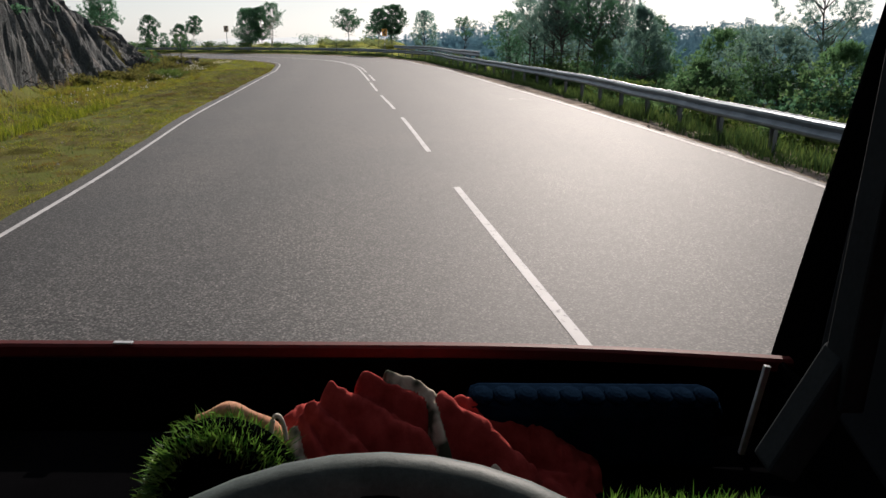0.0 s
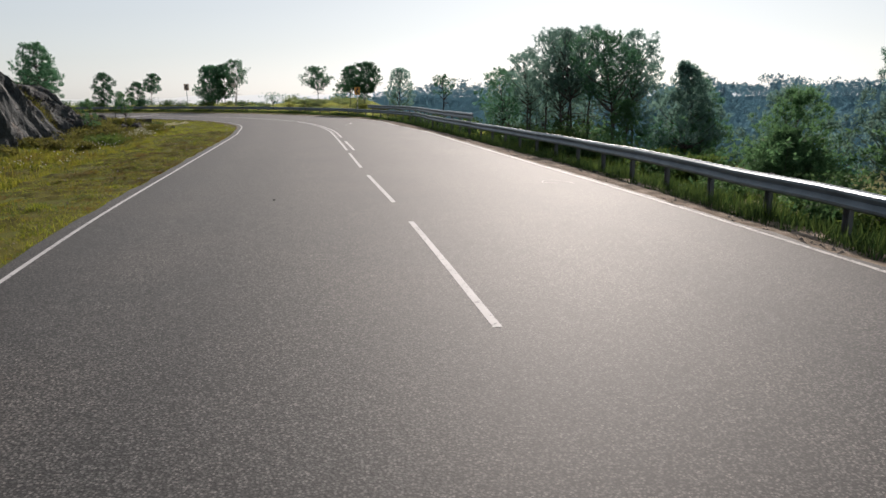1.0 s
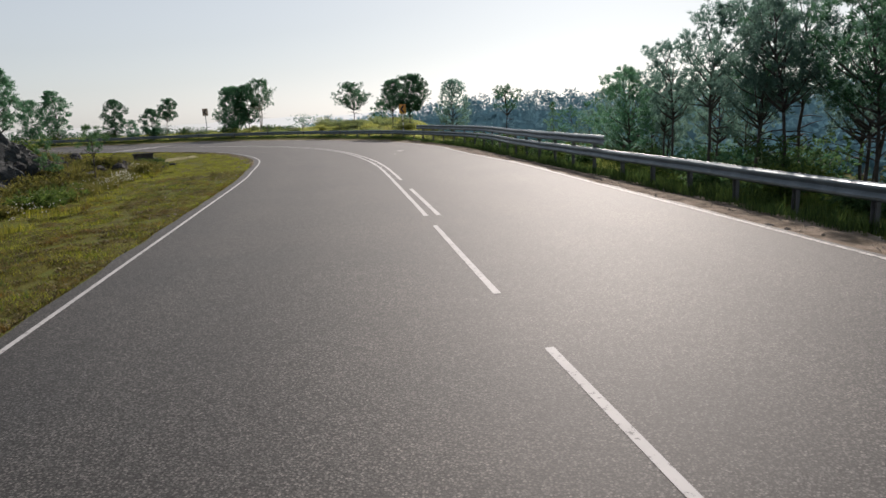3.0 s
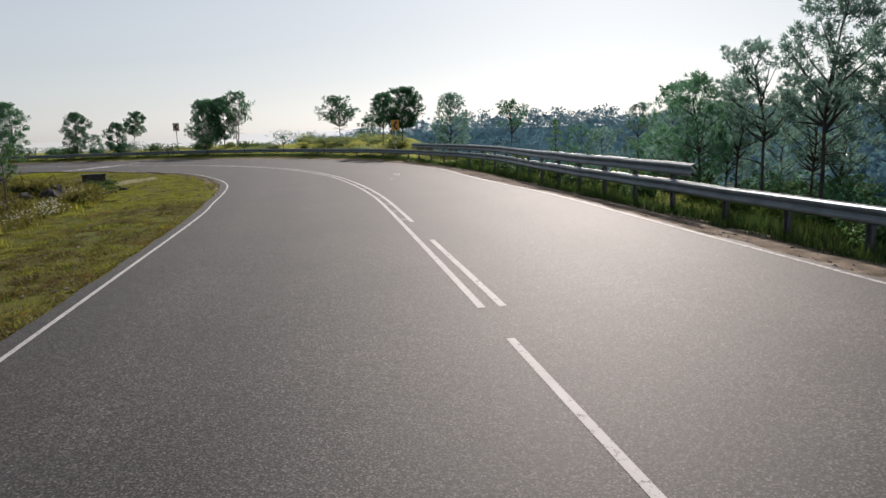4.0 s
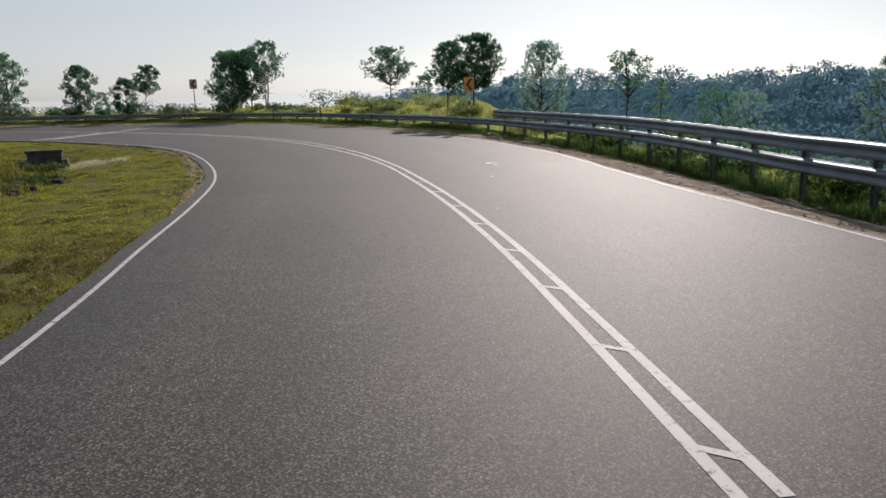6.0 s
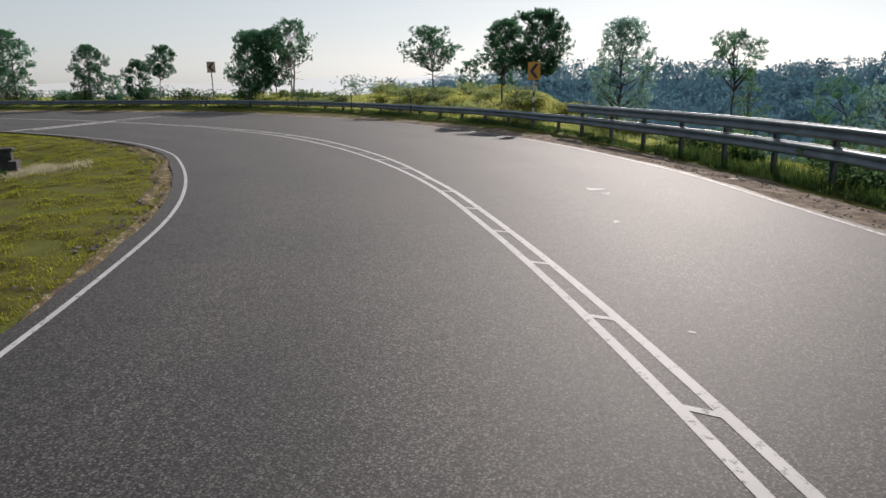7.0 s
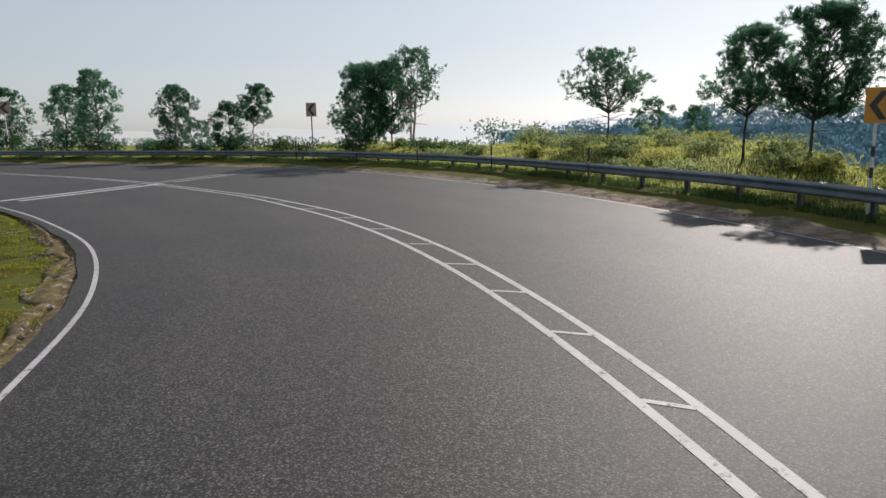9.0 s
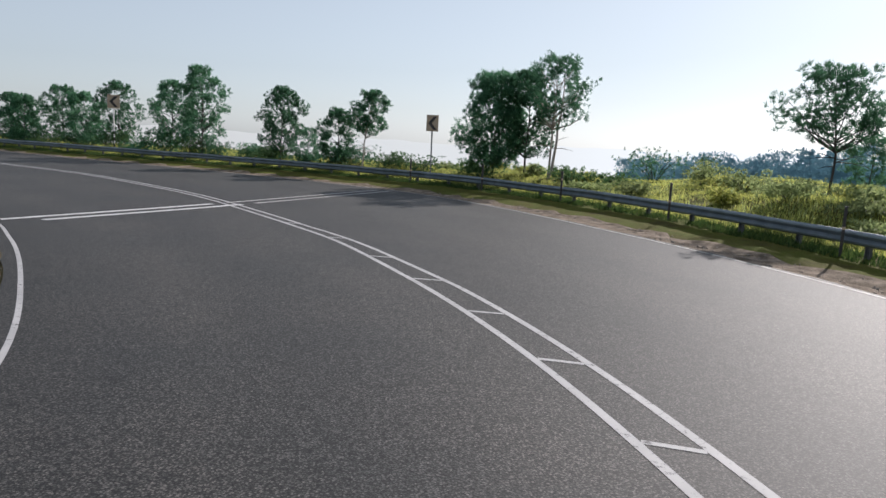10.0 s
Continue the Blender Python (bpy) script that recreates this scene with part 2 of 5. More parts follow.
# pale blue base colour stands in for the haze across the valley
HAZED_LEAF = hazed_canopy_material("far woodland with painted haze", (0.19, 0.37, 0.46), (0.24, 0.43, 0.52))
HAZE_GLOW = haze_glow_material("glowing stand-in for far haze")
STICK = surface("dead brushwood", [(0.3, (0.014, 0.013, 0.013)), (0.7, (0.045, 0.041, 0.040))], 5.0, 30.0, 0.95, 0.4, 0.01)
ROOT = surface("bleached root", [(0.3, (0.12, 0.105, 0.095)), (0.7, (0.30, 0.27, 0.24))], 5.0, 30.0, 0.95, 0.4, 0.01)
SIGN_YELLOW = surface("faded yellow sign sheet", [(0.3, (0.55, 0.25, 0.03)), (0.7, (0.70, 0.34, 0.04))], 3.0, 40.0, 0.5, 0.0)
SIGN_PALE = surface("bleached sign sheet", [(0.3, (0.42, 0.30, 0.20)), (0.7, (0.56, 0.43, 0.31))], 3.0, 40.0, 0.5, 0.0)
SIGN_DARK = surface("dark sign paint", [(0.3, (0.03, 0.028, 0.028)), (0.7, (0.07, 0.06, 0.06))], 3.0, 40.0, 0.6, 0.0)
WHITE_PAINT = surface("chipped white paint", [(0.3, (0.55, 0.53, 0.5)), (0.6, (0.78, 0.77, 0.75))], 8.0, 60.0, 0.6, 0.1, 0.002)
CONCRETE = surface("stained concrete", [(0.3, (0.028, 0.028, 0.027)), (0.7, (0.085, 0.08, 0.074))], 3.0, 40.0, 0.9, 0.4, 0.01)


# ---- mesh helpers ----
def mesh_of(name, verts, faces, material, smooth=False):
    """A mesh from arrays of places and of faces of one size."""
    verts, faces = np.asarray(verts, np.float32).reshape(-1, 3), np.asarray(faces, np.int32)
    me = bpy.data.meshes.new(name)
    k = faces.shape[1]
    me.vertices.add(len(verts))
    me.vertices.foreach_set("co", verts.ravel())
    me.loops.add(faces.size)
    me.loops.foreach_set("vertex_index", faces.ravel())
    me.polygons.add(len(faces))
    me.polygons.foreach_set("loop_start", np.arange(0, faces.size, k, dtype=np.int32))
    me.polygons.foreach_set("use_smooth", np.full(len(faces), smooth))
    me.materials.append(material)
    me.update(calc_edges=True)
    me.validate()
    return me


def bm_mesh(name, bm, material):
    me = bpy.data.meshes.new(name)
    bm.to_mesh(me)
    bm.free()
    me.materials.append(material)
    return me


def part(name, data, parent, label=""):
    ob = new(name, data)
    ob.parent = parent
    return tagged(ob, label)


def box_bm(x, y, z, bevel=0.0, m=None):
    """A box of that size, its base at z = 0."""
    bm = bmesh.new()
    bmesh.ops.create_cube(bm, size=1)
    bmesh.ops.transform(bm, matrix=Matrix.Translation((0, 0, z / 2)) @ Matrix.Diagonal((x, y, z, 1)), verts=bm.verts)
    if bevel:
        bmesh.ops.bevel(bm, geom=bm.edges[:], offset=bevel, segments=2, affect="EDGES", profile=0.5)
    if m is not None:
        bmesh.ops.transform(bm, matrix=m, verts=bm.verts)
    return bm


def spline(points, step=0.5):
    """A smooth line through the points, in even steps."""
    p = np.array(points, float)
    p = np.vstack([2 * p[0] - p[1], p, 2 * p[-1] - p[-2]])
    out = []
    for a, b, c, d in zip(p, p[1:], p[2:], p[3:]):
        u = np.linspace(0, 1, 24, endpoint=False)[:, None]
        out.append(0.5 * (2 * b + (c - a) * u + (2 * a - 5 * b + 4 * c - d) * u**2 + (3 * b - a - 3 * c + d) * u**3))
    out = np.vstack(out + [p[-2:-1]])
    s = np.r_[0, np.cumsum(np.linalg.norm(np.diff(out, axis=0), axis=1))]
    at = np.arange(0, s[-1], step)
    return np.stack([np.interp(at, s, out[:, k]) for k in range(out.shape[1])], 1)


def normals(line):
    """Unit normals to the right of a plan line."""
    t = np.gradient(line, axis=0)
    t /= np.linalg.norm(t, axis=1)[:, None]
    return np.stack([t[:, 1], -t[:, 0]], 1)


def strip(name, a, b, za, zb, material, across=1):
    """A sheet between two plan lines of as many points."""
    n, k = len(a), across + 1
    f = np.linspace(0, 1, k)[None, :, None]
    xy = a[:, None] * (1 - f) + b[:, None] * f
    z = np.broadcast_to(za, (n,))[:, None] * (1 - f[..., 0]) + np.broadcast_to(zb, (n,))[:, None] * f[..., 0]
    i = (np.arange(n - 1)[:, None] * k + np.arange(across)).ravel()
    return mesh_of(name, np.concatenate([xy, z[..., None]], 2), np.stack([i, i + 1, i + k + 1, i + k], 1), material, True)


def cut(line, y0, y1):
    """The stretch of a line between the points nearest to two plan places."""
    i, j = [int(np.argmin(np.linalg.norm(line - np.array(q), axis=1))) for q in (y0, y1)]
    return line[min(i, j): max(i, j) + 1]


# ---- plan: the road's edge lines, centre line and rail ----
LEFT = spline([(5.93, -37.70), (4.35, -29.14), (2.77, -20.59), (1.17, -12.04), (-0.41, -3.48), (-1.97, 5.08), (-3.55, 13.63), (-5.16, 22.18), (-7.08, 30.65), (-8.76, 39.21), (-10.41, 47.75), (-12.08, 56.29), (-13.01, 60.15), (-13.95, 64.05), (-15.09, 67.90), (-16.62, 71.42), (-18.63, 75.05), (-20.55, 77.89), (-23.41, 80.83), (-26.76, 83.17), (-30.33, 85.22), (-34.00, 86.77), (-42.41, 88.86), (-51.05, 89.86), (-59.71, 90.68), (-68.37, 91.52), (-77.02, 92.38), (-85.69, 93.25), (-94.34, 94.11), (-102.99, 94.97), (-111.66, 95.84)])
CENTRE = spline([(11.16, -37.70), (9.58, -29.14), (8.00, -20.59), (6.41, -12.04), (4.83, -3.48), (3.25, 5.08), (1.74, 13.64), (0.06, 22.17), (-1.59, 30.73), (-3.39, 39.25), (-5.09, 47.76), (-6.83, 56.29), (-7.68, 60.14), (-8.72, 64.04), (-9.91, 67.81), (-11.27, 71.57), (-12.98, 75.14), (-14.99, 78.56), (-17.37, 81.85), (-19.97, 84.74), (-23.01, 87.39), (-26.19, 89.77), (-29.67, 91.68), (-33.18, 93.54), (-36.86, 95.08), (-45.21, 97.58), (-53.85, 98.69), (-62.52, 99.44), (-71.19, 100.28), (-79.84, 101.15), (-88.49, 102.01), (-97.16, 102.88), (-105.81, 103.73), (-114.46, 104.60)])
RIGHT = spline([(16.23, -37.70), (14.56, -28.86), (12.87, -20.02), (11.18, -11.18), (9.52, -2.33), (7.79, 6.50), (6.06, 15.33), (4.77, 24.23), (3.24, 33.10), (1.47, 41.93), (-0.30, 50.75), (-1.77, 58.10), (-2.78, 61.97), (-3.88, 65.82), (-4.80, 69.69), (-5.68, 73.53), (-7.02, 77.25), (-8.61, 80.90), (-10.58, 84.37), (-12.87, 87.64), (-15.36, 90.76), (-18.14, 93.61), (-21.17, 96.22), (-24.31, 98.70), (-27.59, 100.96), (-31.14, 102.71), (-34.95, 103.86), (-38.88, 104.61), (-47.81, 105.64), (-56.79, 106.25), (-65.77, 106.86), (-74.75, 107.49), (-83.73, 108.11), (-92.71, 108.74), (-101.68, 109.38), (-110.66, 110.01)])
RAIL = spline([(17.14, -37.70), (15.52, -29.15), (13.89, -20.61), (12.27, -12.06), (10.64, -3.51), (9.01, 5.03), (7.38, 13.58), (5.94, 22.16), (4.74, 30.77), (3.50, 39.38), (1.78, 47.91), (-0.04, 56.42), (-0.89, 60.31), (-1.66, 64.23), (-2.27, 68.17), (-3.02, 72.11), (-4.18, 75.94), (-5.67, 79.65), (-7.33, 83.28), (-9.22, 86.78), (-11.45, 90.08), (-13.94, 93.19), (-16.61, 96.15), (-19.47, 98.92), (-22.53, 101.46), (-25.81, 103.72), (-29.34, 105.55), (-33.09, 106.83), (-41.65, 108.29), (-50.33, 108.94), (-59.02, 109.33), (-67.71, 109.76), (-76.39, 110.28), (-85.08, 110.81), (-93.76, 111.33), (-102.45, 111.85), (-111.13, 112.37)], 0.25)


def side(points, line):
    """How far points lie from a line: to its right positive."""
    a, t = line[:-1], np.diff(line, axis=0)
    out = np.empty(len(points))
    for i in range(0, len(points), 4000):
        p = points[i: i + 4000]
        u = np.clip(((p[:, None] - a) * t).sum(2) / (t * t).sum(1), 0, 1)
        off = p[:, None] - (a + u[..., None] * t)
        d = np.linalg.norm(off, axis=2)
        k = d.argmin(1)
        r = np.arange(len(p))
        out[i: i + 4000] = d[r, k] * np.sign(off[r, k, 0] * t[k, 1] - off[r, k, 1] * t[k, 0])
    return out


def step_up(x, a, b):
    u = np.clip((x - a) / (b - a), 0, 1)
    return u * u * (3 - 2 * u)


def rolling(x, y, size, seed=0.0):
    """Gentle unevenness, about -1 to 1."""
    x, y = x / size + seed, y / size - seed
    return (np.sin(x * 2.1 + 1.3 * np.sin(y * 1.7)) + np.sin(y * 2.3 + 1.1 * np.sin(x * 1.9 + 1)) + 0.6 * np.sin(x * 4.7 + y * 3.9) + 0.4 * np.sin(x * 9.1 - y * 8.3)) / 3.0


def mottle(x, y, size, seed=0.0):
    """Irregular blotches of about that size, -1 to 1."""
    u, v = np.asarray(x) / size, np.asarray(y) / size
    i, j = np.floor(u), np.floor(v)
    a, b = u - i, v - j
    a, b = a * a * (3 - 2 * a), b * b * (3 - 2 * b)

    def corner(p, q):
        h = np.sin(p * 127.1 + q * 311.7 + seed * 74.7) * 43758.5453
        return h - np.floor(h)

    low = corner(i, j) * (1 - a) + corner(i + 1, j) * a
    high = corner(i, j + 1) * (1 - a) + corner(i + 1, j + 1) * a
    return 2 * (low * (1 - b) + high * b) - 1


CREST_Y = [-60, 8, 34, 41, 43, 46.5, 49.5, 54.5, 58.7, 60.5, 62, 66]
CREST_Z = [7.5, 7.5, 7.4, 7.1, 6.4, 5.4, 4.6, 3.4, 2.5, 1.6, 0.6, 0.1]
FOOT_Y, FOOT_D = [8, 30, 37, 43.5, 49, 55, 62], [6.8, 7.4, 8.0, 9.2, 9.5, 9.4, 8.9]


def land(x, y, dl, dr):
    """The ground's height from the plan place and the distances outside the left and the right edge line."""
    z = np.full(x.shape, -0.07)
    # inner side: verge, shallow drain, bank
    v = -dl
    foot = np.interp(y, FOOT_Y, FOOT_D)
    crest = np.interp(y, CREST_Y, CREST_Z)
    inner = -0.04 - 0.035 * np.clip(v, 0, 6) - 0.16 * np.exp(-((v - 4.5) / 0.45) ** 2) * (1 - step_up(y, 48, 56)) + 0.05 * rolling(x, y, 1.8) * step_up(v, 0.5, 2.5)
    bank = crest * step_up(v, foot - 0.4, foot + 1.8) * (0.93 + 0.1 * rolling(x, y, 2.6, 3.0))
    heap = 0.75 * np.exp(-(((x + 24) / 4.0) ** 2 + ((y - 65) / 6.5) ** 2)) * step_up(v, 4.5, 8) - 0.7 * np.exp(-(((x + 27) / 3.0) ** 2 + ((y - 75) / 3.6) ** 2)) - 0.4 * np.exp(-(((x + 21.6) / 0.9) ** 2 + ((y - 70.4) / 1.7) ** 2))
    inner = inner + bank + heap + 0.15 * rolling(x, y, 5.0, 1.0) * step_up(v, 6, 11)
    # outer side: shoulder, rail verge, then a grassy hump in the bend or a fall to the valley
    d = dr
    w = step_up(-x, 3.5, 9.5)
    hump = 0.20 * step_up(d, 0.9, 1.9) + 0.12 * step_up(d, 2.0, 3.0) + np.interp(-x, [5, 11, 18, 26, 34, 46, 72], [0.72, 0.95, 0.75, 0.55, 0.5, 0.5, 0.4]) * step_up(d, 2.8, 7.5) * (1 + 0.35 * rolling(x, y, 4.0, 5.0)) - 0.14 * np.clip(d - 13, 0, 90)
    fall = -0.12 * step_up(d, 2.2, 4.4) - 0.28 * np.clip(d - 4.6, 0, 30)
    outer = -0.04 - 0.05 * np.clip(d, 0, 2.5) + 0.03 * rolling(x, y, 1.5) * step_up(d, 0.5, 2) + w * hump + (1 - w) * fall + 0.3 * rolling(x, y, 8.0, 2.0) * step_up(d, 7, 14)
    z = np.where(v > 0, inner, z)
    return np.where(d > 0, outer, z)


GX, GY = np.arange(-110, 50.1, 0.5), np.arange(-40, 170.1, 0.5)
gx, gy = np.meshgrid(GX, GY)
flat = np.stack([gx.ravel(), gy.ravel()], 1)
FIELD_L, FIELD_R = side(flat, LEFT).reshape(gx.shape), side(flat, RIGHT).reshape(gx.shape)
FIELD_Z = land(gx, gy, FIELD_L, FIELD_R)


def read(field, x, y):
    """A field's value at plan places."""
    u, v = np.clip((np.asarray(x) - GX[0]) / 0.5, 0, len(GX) - 1.001), np.clip((np.asarray(y) - GY[0]) / 0.5, 0, len(GY) - 1.001)
    i, j = u.astype(int), v.astype(int)
    a, b = u - i, v - j
    return (field[j, i] * (1 - a) + field[j, i + 1] * a) * (1 - b) + (field[j + 1, i] * (1 - a) + field[j + 1, i + 1] * a) * b


def ground_z(x, y):
    return float(read(FIELD_Z, x, y))


def hummocks(x, y):
    """The small lumps and hollows of the turf inside the bend."""
    v = -read(FIELD_L, x, y)
    lumps = 0.060 * mottle(x, y, 0.62, 1.0) + 0.050 * mottle(x, y, 0.27, 2.0)
    return lumps * step_up(v, 0.34, 1.1) * (1 - step_up(v, 6.8, 7.6))


# ---- ground ----
def build_ground():
    xs = np.r_[-3000, -1500, -800, -400, -220, -150, GX, 62, 90, 150, 260, 420, 800, 1500, 3000]
    ys = np.r_[-3000, -1200, -500, -200, -90, -60, GY, 185, 210, 250, 330, 450, 700, 1200, 2000, 3500]
    x, y = np.meshgrid(xs, ys)
    z = read(FIELD_Z, x, y)
    out = np.maximum(np.maximum(GX[0] - x, x - GX[-1]), np.maximum(GY[0] - y, y - GY[-1]))
    z = z + (-14 - z) * step_up(out, 0, 90) - 0.035 * np.clip(out - 60, 0, 900)
    i = (np.arange(len(ys) - 1)[:, None] * len(xs) + np.arange(len(xs) - 1)).ravel()
    me = mesh_of("ground", np.stack([x, y, z], 2), np.stack([i, i + 1, i + len(xs) + 1, i + len(xs)], 1), GROUND, True)
    tagged(new("ground", me), "dry yellow-green grassland sloping away from the road", "ground", kind="structure")


build_ground()


def resample(line, n):
    s = np.r_[0, np.cumsum(np.linalg.norm(np.diff(line, axis=0), axis=1))]
    at = np.linspace(0, s[-1], n)
    return np.stack([np.interp(at, s, line[:, k]) for k in range(2)], 1)


def build_road():
    a, b = LEFT - 0.27 * normals(LEFT), RIGHT + 0.16 * normals(RIGHT)
    rough_a = a - 0.07 * (rolling(a[:, 0], a[:, 1], 0.9)[:, None]) * normals(LEFT)
    rough_b = b + 0.09 * (rolling(b[:, 0], b[:, 1], 0.7)[:, None]) * normals(RIGHT)
    n = 460
    me = strip("road", resample(rough_a, n), resample(rough_b, n), 0.0, 0.0, ASPHALT, 10)
    me.attributes.new("across", "FLOAT", "POINT").data.foreach_set("value", np.tile(np.linspace(0, 1, 11), n).astype(np.float32))
    tagged(new("road", me), "grey chip-seal asphalt road bending sharply", "road", kind="structure")


build_road()


def build_verge():
    """The uneven turf between the road's inner edge and the bank."""
    line = cut(LEFT, (-2, 4), (-31, 85.6))
    line = resample(line, int(len(line) * 0.5 / 0.16))
    v = np.linspace(0.34, 7.6, 47)
    xy = line[:, None] - normals(line)[:, None] * v[None, :, None]
    z = read(FIELD_Z, xy[..., 0], xy[..., 1]) + hummocks(xy[..., 0], xy[..., 1]) + np.r_[-0.03, np.full(45, 0.012), -0.05]
    k = len(v)
    i = (np.arange(len(line) - 1)[:, None] * k + np.arange(k - 1)).ravel()
    me = mesh_of("verge", np.concatenate([xy, z[..., None]], 2), np.stack([i, i + k, i + k + 1, i + 1], 1), TURF_SOIL, True)
    tagged(new("verge", me), "uneven dry turf and soil beside the asphalt", "ground", kind="structure")


build_verge()


# ---- road markings ----
def painted(name, line, width, material, parent=None, label="", z=0.004):
    nn = normals(line) * width / 2
    me = strip(name, line - nn, line + nn, z, z, material)
    if parent is None:
        return tagged(new(name, me), label, "road marking", kind="structure")
    return part(name, me, parent)


painted("edge_line", LEFT, 0.070, WHITE_LINE, None, "solid white edge line along the inside of the bend")
painted("edge_line", RIGHT, 0.085, FADED_LINE, None, "thin faded white edge line beside the gravel shoulder")

fine = spline(CENTRE[::6], 0.1)
centre_line = tagged(new("centre_line"), "white centre marking, dashed and then a ladder of double lines", "road marking", kind="structure")


def along(y0, y1, off=0.0, line=fine):
    """The stretch of the centre line between two distances north, shifted to its right."""
    c = line[(line[:, 1] >= y0) & (line[:, 1] <= y1) & (line[:, 0] > -16)]
    return c + off * normals(c)


for y0, y1 in ((-22.4, -16.9), (-14.6, -9.1), (-6.8, -1.3), (1.0, 6.5), (8.7, 14.2), (16.2, 21.9), (24.85, 30.5), (32.5, 37.45), (39.27, 44.6)):
    painted("dash", along(y0, y1), 0.092, WHITE_LINE, centre_line)
first = int(np.argmin(np.abs(fine[:, 1] - 45.85)))
solid = fine[first:]
painted("line", solid, 0.10, WHITE_LINE, centre_line)
gap = np.interp(np.arange(len(solid)) * 0.1, [0, 5, 27.5, 31.5, 35.5, 38, 45, 48, 52, 60], [0.27, 0.265, 0.265, 0.41, 0.48, 0.54, 0.53, 0.44, 0.31, 0.3])
second = solid + gap[:, None] * normals(solid)
painted("dash", second[:55], 0.10, WHITE_LINE, centre_line)
painted("line", second[82:], 0.10, WHITE_LINE, centre_line)
for k in range(23):
    i = int(np.interp(k, [0, 1, 6, 10, 12, 15, 18, 20, 22], [88, 106, 203, 278, 317, 374, 436, 480, 531]))
    a, b = solid[i], second[i - (2 if k < 11 else 3)]
    mid = np.stack([a + (b - a) * 0.1, a + (b - a) * 0.9])
    painted("rung", mid, 0.075, WHITE_LINE, centre_line, z=0.0046)

cross = tagged(new("transverse_lines"), "pair of white lines painted across the bend", "road marking", kind="structure")
for off in (0.0, 0.62):
    c = spline([(-32.95 + off, 86.6 + off), (-32.75 + off, 93.2), (-33.0 + off, 102.9)], 0.3)
    painted("line", c[:22], 0.23, BRIGHT_LINE, cross, z=0.008)
    painted("line", c[23:], 0.2, FADED_LINE, cross, z=0.008)


worn_mark = tagged(new("worn_mark"), "small curved smear of worn white paint on the asphalt", "road marking", kind="structure")
for pts, w in ((((1.42, 35.55), (1.50, 35.95), (1.75, 36.05), (2.02, 35.75), (2.18, 35.35)), 0.03), (((1.46, 35.50), (1.60, 35.60), (1.82, 35.45)), 0.045)):
    painted("stroke", spline(pts, 0.06), w, FADED_LINE, worn_mark, z=0.005)


# ---- gravel shoulders ----
def shoulder(name, line, inner, outer, sign, label, material, taper=False):
    nn = normals(line) * sign
    wob = rolling(line[:, 0], line[:, 1], 0.8)[:, None]
    size = np.sin(np.linspace(0, math.pi, len(line)))[:, None] ** 0.7 if taper else 1.0
    a, b = line + nn * inner, line + nn * (inner + 0.02 + (outer - inner + 0.4 * wob) * size)
    k = 12
    f = np.linspace(0, 1, k + 1)[None, :, None]
    xy = a[:, None] * (1 - f) + b[:, None] * f
    z = read(FIELD_Z, xy[..., 0], xy[..., 1])
    lift = np.array([0.05] + [0.035] * (k - 1) + [-0.03])
    s = np.arange(len(line))[:, None] * 0.5
    ruts = 0.03 * np.sin(s * 0.9 + 9 * f[..., 0] + 1.5 * np.sin(s * 0.37)) + 0.02 * np.sin(s * 2.9 + 21 * f[..., 0])
    z = z + (ruts if taper else 0.4 * ruts) * np.sin(math.pi * f[..., 0])
    i = (np.arange(len(a) - 1)[:, None] * (k + 1) + np.arange(k)).ravel()
    me = mesh_of(name, np.concatenate([xy, (z + lift)[..., None]], 2), np.stack([i, i + 1, i + k + 2, i + k + 1], 1), material, True)
    tagged(new(name, me), label, "gravel", kind="structure")


shoulder("gravel_shoulder", RIGHT, 0.08, 1.4, 1, "dusty gravel strip between the asphalt and the guard rail", GRAVEL)
shoulder("worn_verge", cut(LEFT, (-13.6, 63), (-29, 84.6)), 0.22, 0.76, -1, "bare rutted earth at the inside of the bend", EARTH, True)


# ---- guard rails ----
W_PROFILE = [(-0.004, 0.150), (0.002, 0.157), (0.022, 0.156), (0.036, 0.140), (0.075, 0.115), (0.080, 0.075), (0.040, 0.035), (0.010, 0.0), (0.040, -0.035), (0.080, -0.075), (0.075, -0.115), (0.035, -0.135), (0.0, -0.155)]


def beam(line, top):
    """One corrugated panel along a plan line, its waves towards the road; top: the height of its upper edge at each point."""
    nn = -normals(line)
    prof = [(u, v) for u, v in W_PROFILE] + [(u - 0.006, v) for u, v in W_PROFILE[::-1]]
    k = len(prof)
    pts = np.array([[(*(p + n * u), t - 0.155 + v) for u, v in prof] for p, n, t in zip(line, nn, top)])
    i = (np.arange(len(line) - 1)[:, None] * k + np.arange(k)).ravel()
    j = (np.arange(len(line) - 1)[:, None] * k + (np.arange(k) + 1) % k).ravel()
    return mesh_of("beam", pts, np.stack([i, j, j + k, i + k], 1), STEEL, False)


def post_mesh(height):
    """A channel-shaped post with its spacer block."""
    bm = bmesh.new()
    for x, y, w, d in ((0, 0.055, 0.14, 0.012), (-0.064, 0.02, 0.012, 0.07), (0.064, 0.02, 0.012, 0.07)):
        b = box_bm(w, d, height, 0.002, Matrix.Translation((x, y, 0)))
        me = bpy.data.meshes.new("tmp")
        b.to_mesh(me)
        b.free()
        bm.from_mesh(me)
        bpy.data.meshes.remove(me)
    return bm_mesh("post", bm, POST)


def rail_top(line):
    return 0.725 + 0.008 * rolling(line[:, 0], line[:, 1], 2.5) + 0.012 * mottle(line[:, 0], line[:, 1], 2.1, 6.0)


